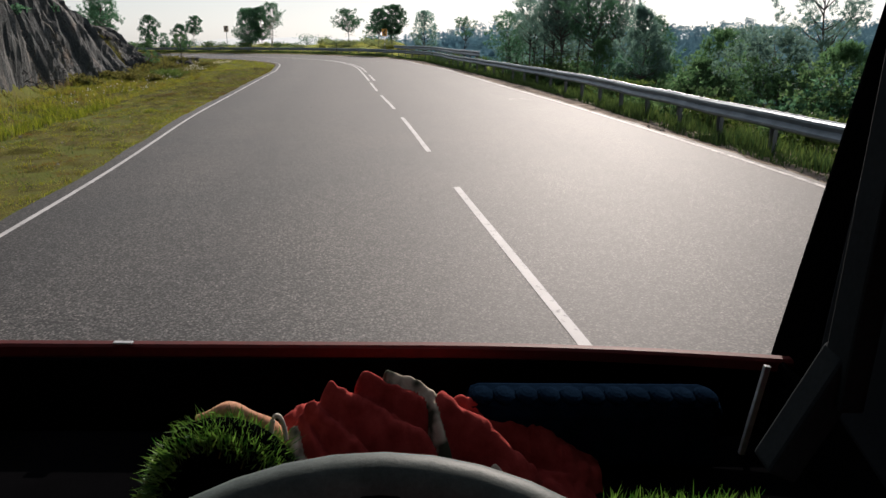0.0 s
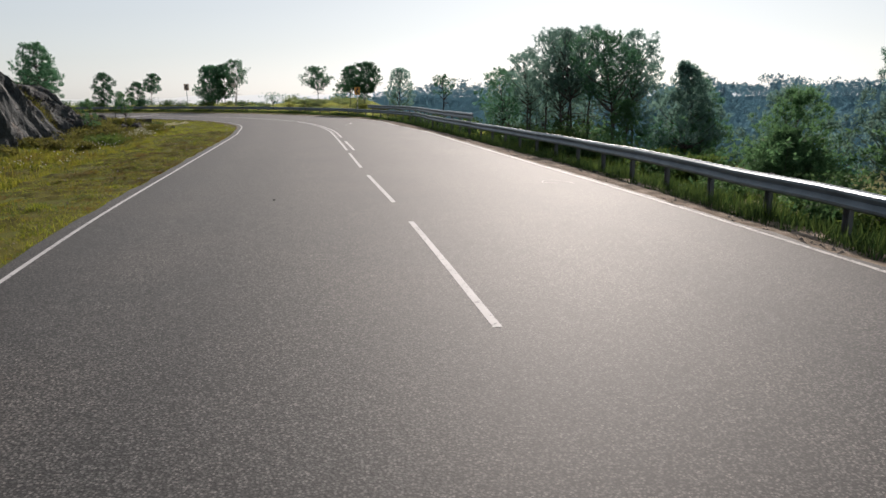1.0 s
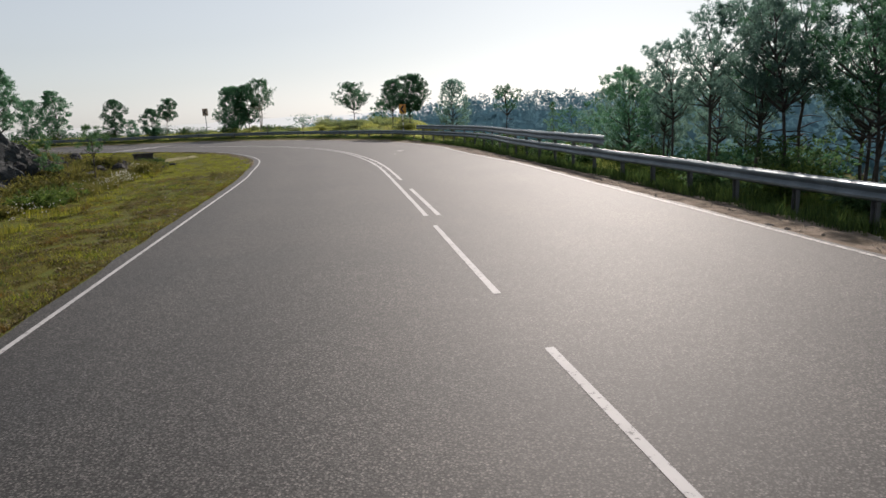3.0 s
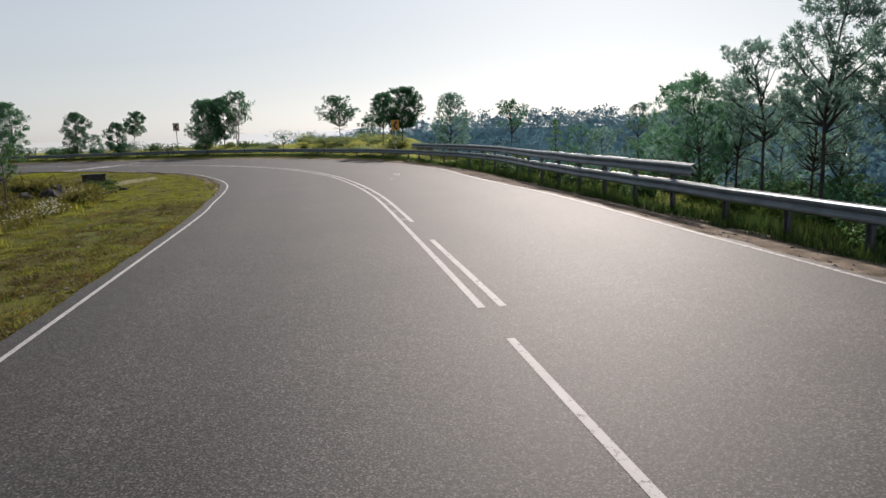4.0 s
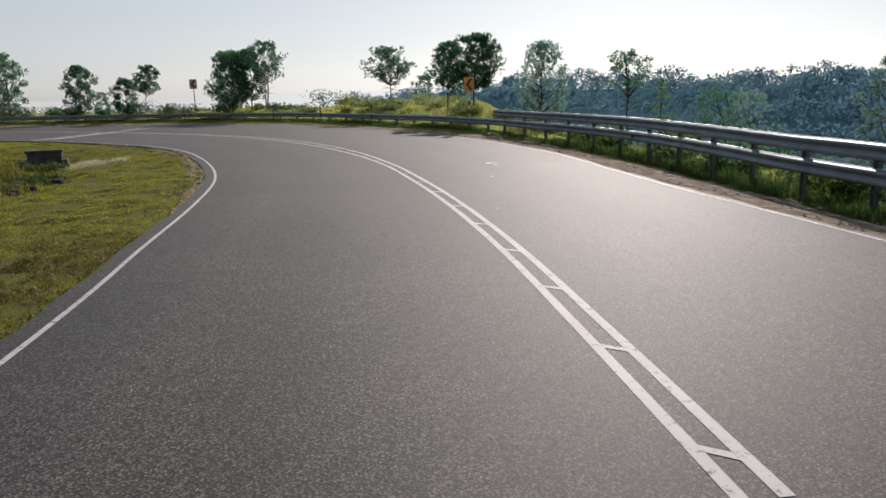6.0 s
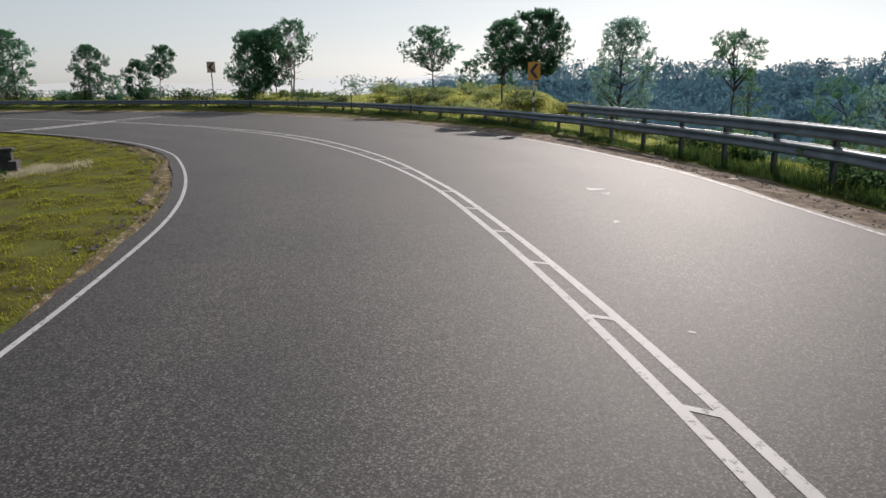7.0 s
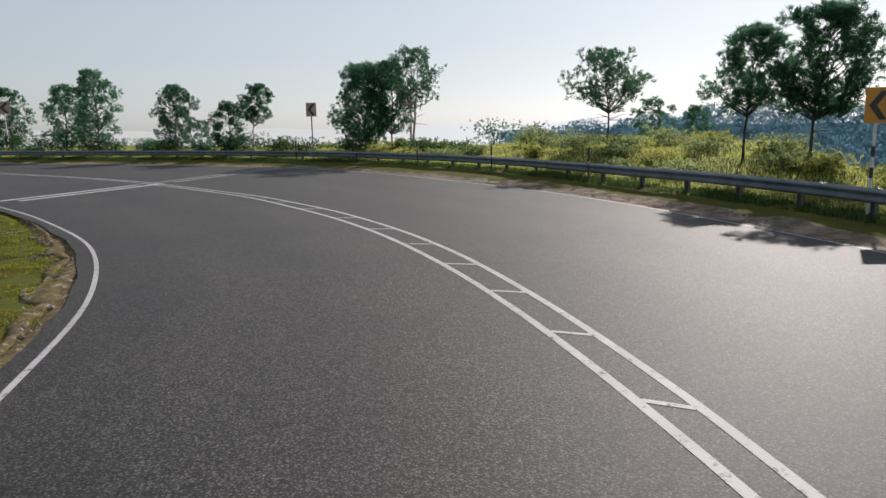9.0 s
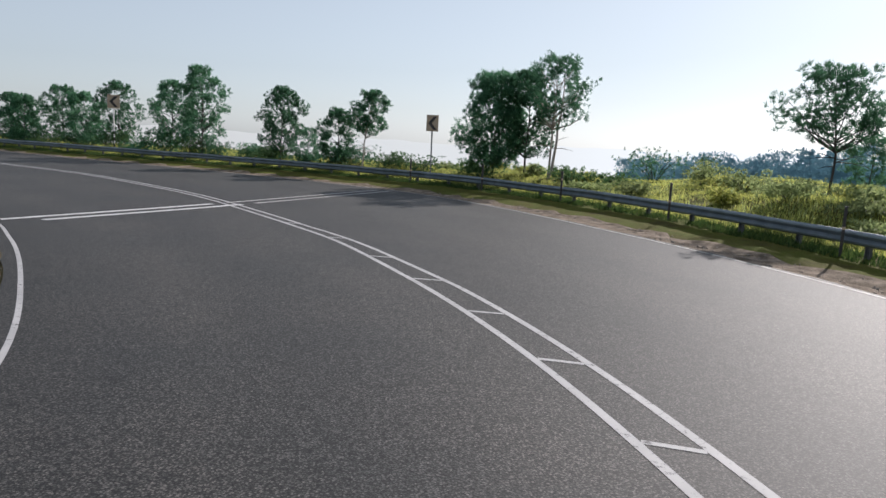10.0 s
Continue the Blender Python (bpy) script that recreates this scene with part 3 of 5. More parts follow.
def guard_rail(label, line, lift, panel=16, post_every=8, bare=None):
    rail = tagged(new("guard_rail"), label, "guard rail", kind="structure")
    top = rail_top(line) + lift
    for i in range(0, len(line) - 2, panel):
        b = part("beam", beam(line[i: i + panel + 1], top[i: i + panel + 1]), rail)
        if i and -45 < line[i][0]:
            # the lap of two panels, with its bolts
            p, q = line[i] - (line[i + 1] - line[i]) * 0.6, line[i] + (line[i + 1] - line[i]) * 0.6
            two = np.stack([p, q])
            part("splice", beam(two - normals(two) * 0.005, np.array([top[i], top[i]])), b)
            n0 = -normals(two)[0]
            for f in (0.2, 0.8):
                c = p + (q - p) * f + n0 * 0.019
                bm = bmesh.new()
                bmesh.ops.create_cone(bm, cap_ends=True, segments=8, radius1=0.016, radius2=0.013, depth=0.014, matrix=Matrix.Translation((c[0], c[1], top[i] - 0.155)) @ Vector((n0[0], n0[1], 0)).to_track_quat("Z", "Y").to_matrix().to_4x4())
                part("bolt", bm_mesh("bolt", bm, POST), b)
    if post_every:
        tall = post_mesh(1.05 + lift)
        nn = normals(line)
        for i in range(4, len(line), post_every):
            if bare and bare[0] < line[i][1] < bare[1]:
                continue
            p = line[i] + nn[i] * 0.012
            ob = part("post", tall, rail)
            turn = math.atan2(nn[i][1], nn[i][0]) - math.pi / 2
            ob.matrix_basis = Matrix.Translation((p[0], p[1], top[i] - 1.07 - lift + 0.03 * math.sin(i))) @ Matrix.Rotation(turn, 4, "Z")
    return rail


low = cut(RAIL, (10.6, -3.5), (-100, 109))
guard_rail("weathered grey steel guard rail on short posts", low, 0.0, bare=(53.8, 84.6))
guard_rail("upper steel guard rail bolted over the lower one", cut(RAIL, (0.9, 53.8), (-7.9, 84.6)), 0.43)


def marker_post(x, y, height, white):
    ob = tagged(new("marker_post"), "slim black and white roadside marker post at the rail", "marker post", "marker posts")
    z = ground_z(x, y)
    ob.location = (x, y, z)
    part("shaft", bm_mesh("shaft", box_bm(0.065, 0.065, height, 0.008), SIGN_DARK), ob)
    part("band", bm_mesh("band", box_bm(0.072, 0.072, 0.07, 0.004, Matrix.Translation((0, 0, height * white))), SIGN_PALE), ob, "faded pale band")
    part("cap", bm_mesh("cap", box_bm(0.085, 0.085, 0.03, 0.008, Matrix.Translation((0, 0, height))), SIGN_DARK), ob)
    return ob


rn = normals(RAIL)
for (x, y), w in (((-28.9, 105.6), 0.45), ((-24.4, 103.4), 0.72), ((-20.0, 99.8), 0.5), ((-33.6, 107), 0.5), ((-15.6, 95.4), 0.55)):
    i = int(np.argmin(np.linalg.norm(RAIL - (x, y), axis=1)))
    p = RAIL[i] - rn[i] * 0.22
    marker_post(p[0], p[1], 1.12, w)


# ---- signs ----
def chevron(width, height):
    """The arrow head on a bend sign, pointing to the left as one faces it."""
    bm = bmesh.new()
    w, h = width, height
    pts = [(-0.36, 0.0), (0.08, 0.40), (0.36, 0.40), (-0.06, 0.0), (0.36, -0.40), (0.08, -0.40)]
    front = [bm.verts.new((x * w, -0.012, y * h)) for x, y in pts]
    back = [bm.verts.new((x * w, -0.007, y * h)) for x, y in pts]
    for a, b, c, d in ((0, 1, 2, 3), (0, 3, 4, 5)):
        bm.faces.new([front[k] for k in (a, b, c, d)][::-1])
    for k in range(6):
        j = (k + 1) % 6
        bm.faces.new([front[k], front[j], back[j], back[k]])
    bmesh.ops.recalc_face_normals(bm, faces=bm.faces[:])
    return bm_mesh("arrow", bm, SIGN_DARK)


def bend_sign(x, y, base, top, width, height, face, sheet, label, bands=False):
    ob = tagged(new("bend_sign"), label, "road sign", "bend signs")
    ob.location, ob.rotation_euler = (x, y, base), (0, 0, face)
    bm = bmesh.new()
    bmesh.ops.create_cone(bm, cap_ends=True, segments=14, radius1=0.035, radius2=0.035, depth=top - base - 0.05, matrix=Matrix.Translation((0, 0.03, (top - base - 0.05) / 2)))
    post = part("post", bm_mesh("post", bm, WHITE_PAINT if bands else POST), ob)
    if bands:
        for k in range(3):
            bm = bmesh.new()
            bmesh.ops.create_cone(bm, cap_ends=True, segments=14, radius1=0.0375, radius2=0.0375, depth=0.22, matrix=Matrix.Translation((0, 0.03, 0.5 + 0.44 * k)))
            part("band", bm_mesh("band", bm, SIGN_DARK), post, "black painted band")
    panel = part("panel", bm_mesh("panel", box_bm(width, 0.012, height, 0.004, Matrix.Translation((0, 0, top - base - height))), sheet), ob)
    arrow = part("arrow", chevron(width, height), panel, "dark arrow head")
    arrow.location = (0, 0, top - base - height / 2)
    for k in (0.2, 0.8):
        part("bracket", bm_mesh("bracket", box_bm(0.16, 0.05, 0.03, 0.003, Matrix.Translation((0, 0.028, top - base - height * k))), POST), ob)
    return ob


bend_sign(-9.25, 87.25, ground_z(-9.25, 87.25) - 0.05, 2.74, 0.52, 0.72, radians(14), SIGN_YELLOW, "orange-yellow bend sign with a black arrow on a striped post", True)
bend_sign(-32.85, 107.3, ground_z(-32.85, 107.3) - 0.05, 3.45, 0.58, 0.78, radians(24), SIGN_PALE, "faded pale bend sign on a thin post behind the rail")
bend_sign(-60.6, 111.4, ground_z(-60.6, 111.4) - 0.05, 4.3, 0.8, 0.95, radians(50), SIGN_PALE, "faded pale bend sign on a banded post among shrubs", True)


# ---- trees ----
def tube(path, radii, sides=6):
    """Rings round a path, as places and four-cornered faces."""
    path, radii = np.asarray(path, float), np.asarray(radii, float)
    t = np.gradient(path, axis=0)
    t /= np.linalg.norm(t, axis=1)[:, None] + 1e-9
    ref = np.where(np.abs(t[:, 2:3]) > 0.9, [[1.0, 0, 0]], [[0, 0, 1.0]])
    u = np.cross(t, ref)
    u /= np.linalg.norm(u, axis=1)[:, None] + 1e-9
    v = np.cross(t, u)
    a = np.linspace(0, 2 * np.pi, sides, endpoint=False)
    pts = path[:, None] + radii[:, None, None] * (np.cos(a)[None, :, None] * u[:, None] + np.sin(a)[None, :, None] * v[:, None])
    i = (np.arange(len(path) - 1)[:, None] * sides + np.arange(sides)).ravel()
    j = (np.arange(len(path) - 1)[:, None] * sides + (np.arange(sides) + 1) % sides).ravel()
    return pts.reshape(-1, 3), np.stack([i, j, j + sides, i + sides], 1)


def joined(pieces):
    vs, fs, n = [], [], 0
    for v, f in pieces:
        vs.append(v)
        fs.append(f + n)
        n += len(v)
    return np.vstack(vs), np.vstack(fs)


def tufts(centres, ways, length, width, count, r, spread=0.8):
    """Bunches of needles round places, as places and triangles."""
    n = len(centres)
    d = r.normal(size=(n, count, 3)) * spread + ways[:, None]
    d /= np.linalg.norm(d, axis=2)[..., None]
    s = np.cross(d, r.normal(size=(n, count, 3)))
    s /= np.linalg.norm(s, axis=2)[..., None]
    ln = length * r.uniform(0.6, 1.2, (n, count, 1))
    c = centres[:, None] + r.normal(size=(n, count, 3)) * length * 0.25
    tri = np.stack([c - s * width / 2, c + s * width / 2, c + d * ln], 2)
    return tri.reshape(-1, 3), np.arange(n * count * 3).reshape(-1, 3)


CROWNS = {"dome": ([0, 0.12, 0.42, 0.72, 0.9, 1], [0.5, 0.8, 1.0, 0.86, 0.55, 0.22]), "cone": ([0, 0.1, 0.3, 0.6, 0.85, 1], [0.65, 0.95, 1.0, 0.66, 0.34, 0.08]), "top": ([0, 0.2, 0.5, 0.8, 1], [0.45, 0.9, 1.0, 0.8, 0.3])}


def pine(name, label, x, y, top, width, clear=0.35, seed=0, material=None, limbs=18, lush=1.0, base=None, lean=0.0, bark=None, twin=False, skew=0.0, group="roadside pines", crown="dome", gaps=0.12):
    """A pine with its tip at that height: a bare trunk up to the share clear, then rounded puffs of needles at the ends of rising limbs. gaps: the share of puffs left out."""
    r = np.random.default_rng(seed + 100)
    material, bark = material or NEEDLE, bark or BARK
    z0 = (ground_z(x, y) if base is None else base) - 0.08
    H = top - z0
    ob = tagged(new(name), label, "tree", group)
    ob.location = (x, y, z0)
    pieces, puffs = [], []
    k = 9
    hs = np.linspace(0, 1, k)
    bend = np.cumsum(r.normal(size=(k, 2)) * 0.016 * H, axis=0) * hs[:, None] + np.stack([lean * hs**1.3 * H, 0 * hs], 1)
    trunk = np.c_[bend, hs * H * 0.93]
    pieces.append(tube(trunk, np.interp(hs, [0, 0.08, 0.6, 1], [0.019, 0.014, 0.009, 0.0025]) * H * 0.7, 7))
    if twin:
        t2 = trunk * [1, 1, 0.9] + np.c_[0.16 * hs**0.5 * H * 0.4, 0.05 * hs, 0 * hs]
        pieces.append(tube(t2, np.interp(hs, [0, 1], [0.017, 0.004]) * H * 0.8, 6))
    count = int(limbs * 3.2)
    lobe, turn, tilt = r.integers(3, 6), r.uniform(0, 6.28), r.uniform(2, 5)
    for q in range(count):
        u = (q + r.uniform(0, 1)) / count
        if r.random() < gaps:
            continue
        a = q * 2.39996 + r.uniform(-0.4, 0.4)
        size = width * r.uniform(0.075, 0.135) * (1.08 - 0.3 * u)
        edge = width / 2 * np.interp(u, *CROWNS[crown]) * (1 + 0.17 * math.sin(lobe * a + turn + tilt * u)) * r.uniform(0.9, 1.08)
        out = max(0.0, edge - 0.6 * size) * r.uniform(0.1, 1.0) ** 0.42
        f = clear + (1 - clear) * u
        stem = np.array([np.interp(f, hs, trunk[:, 0]), np.interp(f, hs, trunk[:, 1]), f * H])
        end = stem + [math.cos(a) * out + skew * out, math.sin(a) * out, r.normal() * 0.02 * H]
        end[2] = min(end[2], H - 0.8 * size)
        puffs.append((end, size))
        if out > 0.1 * width and q % 2 == 0:
            g = max(clear * 0.88, f - out / H * r.uniform(0.5, 1.0))
            start = np.array([np.interp(g, hs, trunk[:, 0]), np.interp(g, hs, trunk[:, 1]), g * H * 0.93])
            mid = start * 0.45 + end * 0.55 - [0, 0, 0.10 * out]
            pieces.append(tube(np.stack([start, (start + mid) / 2, mid, (mid + end) / 2, end]), np.array([0.0078, 0.0064, 0.005, 0.0034, 0.0012]) * H * (1 - 0.5 * u), 4))
    for q in range(int(9 * max(0.0, clear - 0.25) / 0.3)):
        g, a, ln = clear * r.uniform(0.45, 0.98), r.uniform(0, 6.28), width * r.uniform(0.12, 0.32)
        start = np.array([np.interp(g, hs, trunk[:, 0]), np.interp(g, hs, trunk[:, 1]), g * H * 0.93])
        way = np.array([math.cos(a), math.sin(a), r.uniform(-0.15, 0.5)]) * ln
        pieces.append(tube(np.stack([start, start + way * 0.5 + [0, 0, 0.05 * ln], start + way]), np.array([0.0045, 0.003, 0.001]) * H, 3))
    v, f = joined(pieces)
    part("trunk", mesh_of("trunk", v, f, bark, True), ob)
    cs, ws = [], []
    for c, rad in puffs:
        n = max(8, int(13 * lush * r.uniform(0.7, 1.3)))
        o = r.normal(size=(n, 3))
        o /= np.linalg.norm(o, axis=1)[:, None]
        o *= r.uniform(0.1, 1.0, (n, 1)) ** 0.5
        cs.append(c + o * rad * [1, 1, 0.85])
        ws.append(o * 0.8 + [0, 0, 0.55])
    cs, ws = np.vstack(cs), np.vstack(ws)
    size = 0.018 * width + 0.075
    v, f = tufts(cs, ws, size, size * 0.20, 15, r, 0.6)
    part("crown", mesh_of("crown", v, f, material), ob)
    return ob


def shrub(name, label, x, y, height, width, seed=0, material=None, count=260, base=None, leaf=0.07, group="roadside shrubs"):
    """A bush: thin stems and clumps of small leaves with an uneven outline."""
    r = np.random.default_rng(seed + 500)
    z0 = (ground_z(x, y) if base is None else base) - 0.04
    ob = tagged(new(name), label, "shrub", group)
    ob.location = (x, y, z0)
    stems, cs, ws = [], [], []
    for q in range(9):
        a, rad, h = r.uniform(0, 6.28), width / 2 * r.uniform(0.2, 1.0), height * r.uniform(0.55, 1.0)
        end = np.array([math.cos(a) * rad, math.sin(a) * rad, h])
        stems.append(tube(np.stack([end * [0.06, 0.06, 0], end * [0.4, 0.4, 0.5], end]), [0.012 * height + 0.004, 0.008 * height + 0.003, 0.002], 4))
        n = max(4, count // 9)
        o = r.normal(size=(n, 3)) * [0.16 * width, 0.16 * width, 0.17 * height]
        c = end * r.uniform(0.45, 1.0, (n, 1)) + o
        c[:, 2] = np.clip(c[:, 2], 0.03, height)
        cs.append(c)
        ws.append(o + [0, 0, 0.12])
    v, f = joined(stems)
    part("stem", mesh_of("stem", v, f, BARK, True), ob)
    v, f = tufts(np.vstack(cs), np.vstack(ws), leaf * 1.5, leaf * 0.75, 7, r, 1.0)
    part("foliage", mesh_of("foliage", v, f, material or LEAF), ob)
    return ob


DARK_PINE = "dark green pine with a rounded clumpy crown behind the rail"
THIN_PINE = "slender pine with bare trunk and airy crown behind the rail"
BACK_PINE = "tall dark pine on the slope below the guard rail"
HUMP_PINE = "small rounded pine on the grassy hump"
made = iter(range(1000))


def put(label, x, y, top, width, **kw):
    return pine("pine_tree", label, x, y, top, width, seed=next(made), **kw)


# the pines round the outside of the bend
put(DARK_PINE, -30.45, 109.40, 5.75, 4.8, clear=0.14, limbs=38, lush=2.1, skew=-0.08)
put(DARK_PINE, -28.95, 109.90, 5.85, 3.5, clear=0.2, limbs=26, lush=2.1)
put("pine with two pale bare stems and a dense crown", -27.25, 108.50, 6.4, 3.8, clear=0.5, limbs=22, lush=1.3, bark=PALE_BARK, twin=True)
put(THIN_PINE, -15.90, 103.40, 5.35, 3.9, clear=0.45, limbs=28, lush=1.3, gaps=0.25)
put(THIN_PINE, -10.97, 95.20, 5.03, 2.9, clear=0.42, limbs=28, lush=1.6, gaps=0.2)
put(DARK_PINE, -9.30, 93.72, 5.35, 3.45, clear=0.36, limbs=34, lush=1.9)
put("pale thin pine with a sparse feathery crown", -5.50, 90.50, 4.6, 3.4, clear=0.24, limbs=32, lush=1.15, material=NEEDLE_PALE_HAZED, gaps=0.15)
put(THIN_PINE, -0.90, 88.40, 4.0, 2.6, clear=0.66, limbs=16, lush=1.1, gaps=0.35, crown="top")
put(DARK_PINE, -38.40, 109.70, 4.8, 2.5, clear=0.5, limbs=16, lush=2.1, bark=PALE_BARK)
put(DARK_PINE, -40.20, 109.90, 3.75, 2.8, clear=0.15, limbs=18, lush=2.1)
put(DARK_PINE, -44.80, 110.50, 4.95, 3.5, clear=0.2, limbs=20, lush=2.1)
put(DARK_PINE, -42.90, 110.70, 2.6, 2.0, clear=0.1, limbs=14)
put(DARK_PINE, -52.00, 111.30, 6.4, 4.2, clear=0.16, limbs=26, lush=2.1)
put(DARK_PINE, -55.60, 111.90, 5.4, 3.9, clear=0.18, limbs=22, lush=2.1)
put(DARK_PINE, -62.00, 112.90, 5.4, 3.7, clear=0.15, limbs=20, lush=2.1)
put(DARK_PINE, -66.20, 113.50, 4.6, 4.0, clear=0.12, limbs=20, lush=2.1)
put(DARK_PINE, -70.60, 114.50, 5.2, 4.3, clear=0.1, limbs=20, lush=2.1)
put(DARK_PINE, -72.90, 112.70, 4.3, 4.3, clear=0.1, limbs=20, lush=2.1)
put(DARK_PINE, -76.40, 114.00, 4.5, 4.2, clear=0.1, limbs=20, lush=2.1)
put(HUMP_PINE, -14.10, 111.40, 3.4, 2.7, clear=0.2, limbs=16, lush=1.1)
put(HUMP_PINE, -11.70, 114.20, 2.95, 2.5, clear=0.2, limbs=16, lush=1.1)
put("rounded hazy green tree above the earth bank", -27.7, 65.7, 5.5, 2.9, clear=0.4, limbs=28, lush=1.3)
put("young spindly tree in the brown scrub", -18.90, 58.60, 2.2, 1.3, clear=0.6, limbs=6, lush=0.55, material=NEEDLE_YOUNG, lean=0.08)


def slope_pine(x, y, top, width, clear=0.24, lush=0.85, young=False, pale=False):
    # pale: needles coloured lighter to stand in for haze over the slope
    put("fresh green young pine below the guard rail" if young else BACK_PINE, x, y, top, width, clear=clear, limbs=20, lush=lush, material=NEEDLE_YOUNG if young else NEEDLE_PALE_HAZED if pale else NEEDLE, group="valley pines", crown="cone" if young else "dome", gaps=0.2)


# the stand of pines on the valley slope
slope_pine(4.3, 55.4, 5.30, 3.9, 0.48, 1.2, pale=True)
slope_pine(4.8, 50.7, 4.90, 3.2, 0.5, pale=True)
slope_pine(6.3, 48.9, 4.60, 3.5, 0.48, 1.1)
slope_pine(3.0, 62.1, 3.45, 3.2, pale=True)
slope_pine(7.7, 45.7, 2.20, 3.2, pale=True)
slope_pine(4.4, 51.6, 4.20, 3.4, 0.45, pale=True)
slope_pine(6.5, 49.8, 4.20, 3.6, 0.45, pale=True)
slope_pine(2.4, 58.8, 3.50, 3.2)
slope_pine(7.9, 43.0, 1.70, 2.6, young=True)
slope_pine(9.0, 33.8, 2.15, 3.2, 0.35, 1.0, pale=True)
slope_pine(8.9, 38.5, 2.20, 3.5, young=True)
slope_pine(11.3, 36.0, 4.10, 3.2, 0.4, 1.0, pale=True)
put(BACK_PINE, 7.0, 42.0, 3.07, 2.7, clear=0.3, limbs=26, lush=1.1, material=NEEDLE_PALE_HAZED, group="valley pines", crown="cone", gaps=0.12)
put(BACK_PINE, 8.0, 43.6, 2.75, 2.3, clear=0.3, limbs=20, lush=1.0, material=NEEDLE, group="valley pines", crown="cone", gaps=0.15)
slope_pine(9.9, 31.5, 1.80, 3.0, young=True)
slope_pine(8.0, 37.0, 1.20, 2.8, young=True)
slope_pine(5.2, 70.8, 3.75, 2.2)
slope_pine(4.3, 72.6, 3.00, 2.1, pale=True)
slope_pine(5.5, 67.6, 2.85, 3.0, pale=True)
slope_pine(6.6, 70.0, 2.60, 2.8, pale=True)
slope_pine(5.4, 91.6, 2.00, 4.4, 0.15)
slope_pine(5.9, 89.9, 1.80, 4.2, 0.15, pale=True)
slope_pine(5.1, 106.6, 2.50, 3.2, 0.3, young=True)
slope_pine(7.0, 63.5, 2.50, 3.5, pale=True)
slope_pine(11.0, 43.5, 2.20, 3.2, pale=True)
slope_pine(13.5, 48.0, 2.40, 3.4, pale=True)
slope_pine(5.6, 58.5, 3.20, 3.2, 0.45, pale=True)
slope_pine(3.1, 66.0, 1.90, 2.6, 0.2)
slope_pine(6.3, 46.5, 1.80, 2.4, 0.3, young=True)
slope_pine(8.4, 53.5, 4.30, 3.6, 0.45, pale=True)
slope_pine(12.5, 31.0, 3.40, 4.0, 0.4, pale=True)
slope_pine(7.2, 60.0, 3.30, 3.2, 0.42, pale=True)
slope_pine(5.0, 53.2, 4.90, 2.6, 0.5, 0.9)
slope_pine(5.9, 52.3, 5.10, 2.7, 0.52, 0.9, pale=True)
slope_pine(3.6, 57.2, 4.30, 2.5, 0.5, 0.9, pale=True)
slope_pine(7.3, 50.9, 4.80, 2.6, 0.52, 0.9, pale=True)
slope_pine(4.1, 60.4, 3.40, 2.3, 0.45, 0.9, pale=True)
slope_pine(5.5, 64.8, 2.90, 2.2, 0.4, 0.9, pale=True)


UNDER = np.random.default_rng(64)
for k in range(34):
    i = int(np.argmin(np.abs(RAIL[:, 1] - np.interp(k, [0, 33], [27, 74]) - UNDER.uniform(-0.7, 0.7))))
    q = RAIL[i] + normals(RAIL)[i] * UNDER.uniform(3.6, 10.5)
    shrub("shrub", "leafy undergrowth below the pines on the slope", float(q[0]), float(q[1]), UNDER.uniform(1.0, 1.8), UNDER.uniform(1.8, 3.0), 700 + k, (NEEDLE_YOUNG, LEAF, NEEDLE)[k % 3], 330, leaf=0.09, group="slope undergrowth")


def bush(x, y, height, width, material=None):
    shrub("shrub", "dark bush in rough grass behind the rail" if material is NEEDLE else "leafy green shrub in rough grass", x, y, height, width, next(made), material or LEAF, 245)


bush(-22.9, 111.2, 1.7, 2.7, NEEDLE)
bush(-21.0, 114.5, 1.7, 1.3)
for x, y, h, w in ((-34.6, 109.4, 0.95, 2.2), (-36.0, 110.0, 1.0, 1.9), (-26.0, 107.0, 0.8, 2.3), (-24.0, 107.4, 0.7, 1.9), (-18.6, 105.6, 0.9, 1.9), (-13.2, 101.6, 0.8, 2.0), (-9.8, 94.9, 0.8, 1.9), (-20.4, 107.8, 1.1, 1.8)):
    bush(x, y, h, w, LEAF if x < -22 else SAGE)
for x, y, h, w in ((-40.4, 110.0, 0.9, 2.4), (-45.4, 110.8, 0.9, 2.6), (-47.8, 111.2, 0.9, 2.3), (-57.0, 112.4, 1.0, 2.9), (-62.5, 112.6, 1.0, 3.1), (-52.2, 111.2, 0.9, 2.3), (-67.0, 113.0, 1.0, 3.4), (-32.0, 109.8, 0.8, 1.7), (-30.6, 108.6, 0.9, 2.2)):
    bush(x, y, h, w)
for x, y, h, w in ((-17.2, 103.5, 0.9, 1.6), (-12.2, 98.2, 0.75, 1.7), (-7.6, 92.6, 0.75, 1.6), (-15.0, 100.2, 0.65, 1.5), (-6.3, 89.9, 0.7, 1.5), (-4.6, 86.4, 0.65, 1.5)):
    bush(x, y, h * 0.8, w * 1.2, SAGE)
for x, y, h, w in ((-25.4, 63.6, 0.9, 2.0), (-26.8, 74.0, 0.6, 1.9), (-17.2, 51.8, 0.5, 1.5), (-17.4, 53.6, 0.45, 1.6), (-19.0, 56.0, 0.4, 1.6)):
    bush(x, y, h, w, WEED)
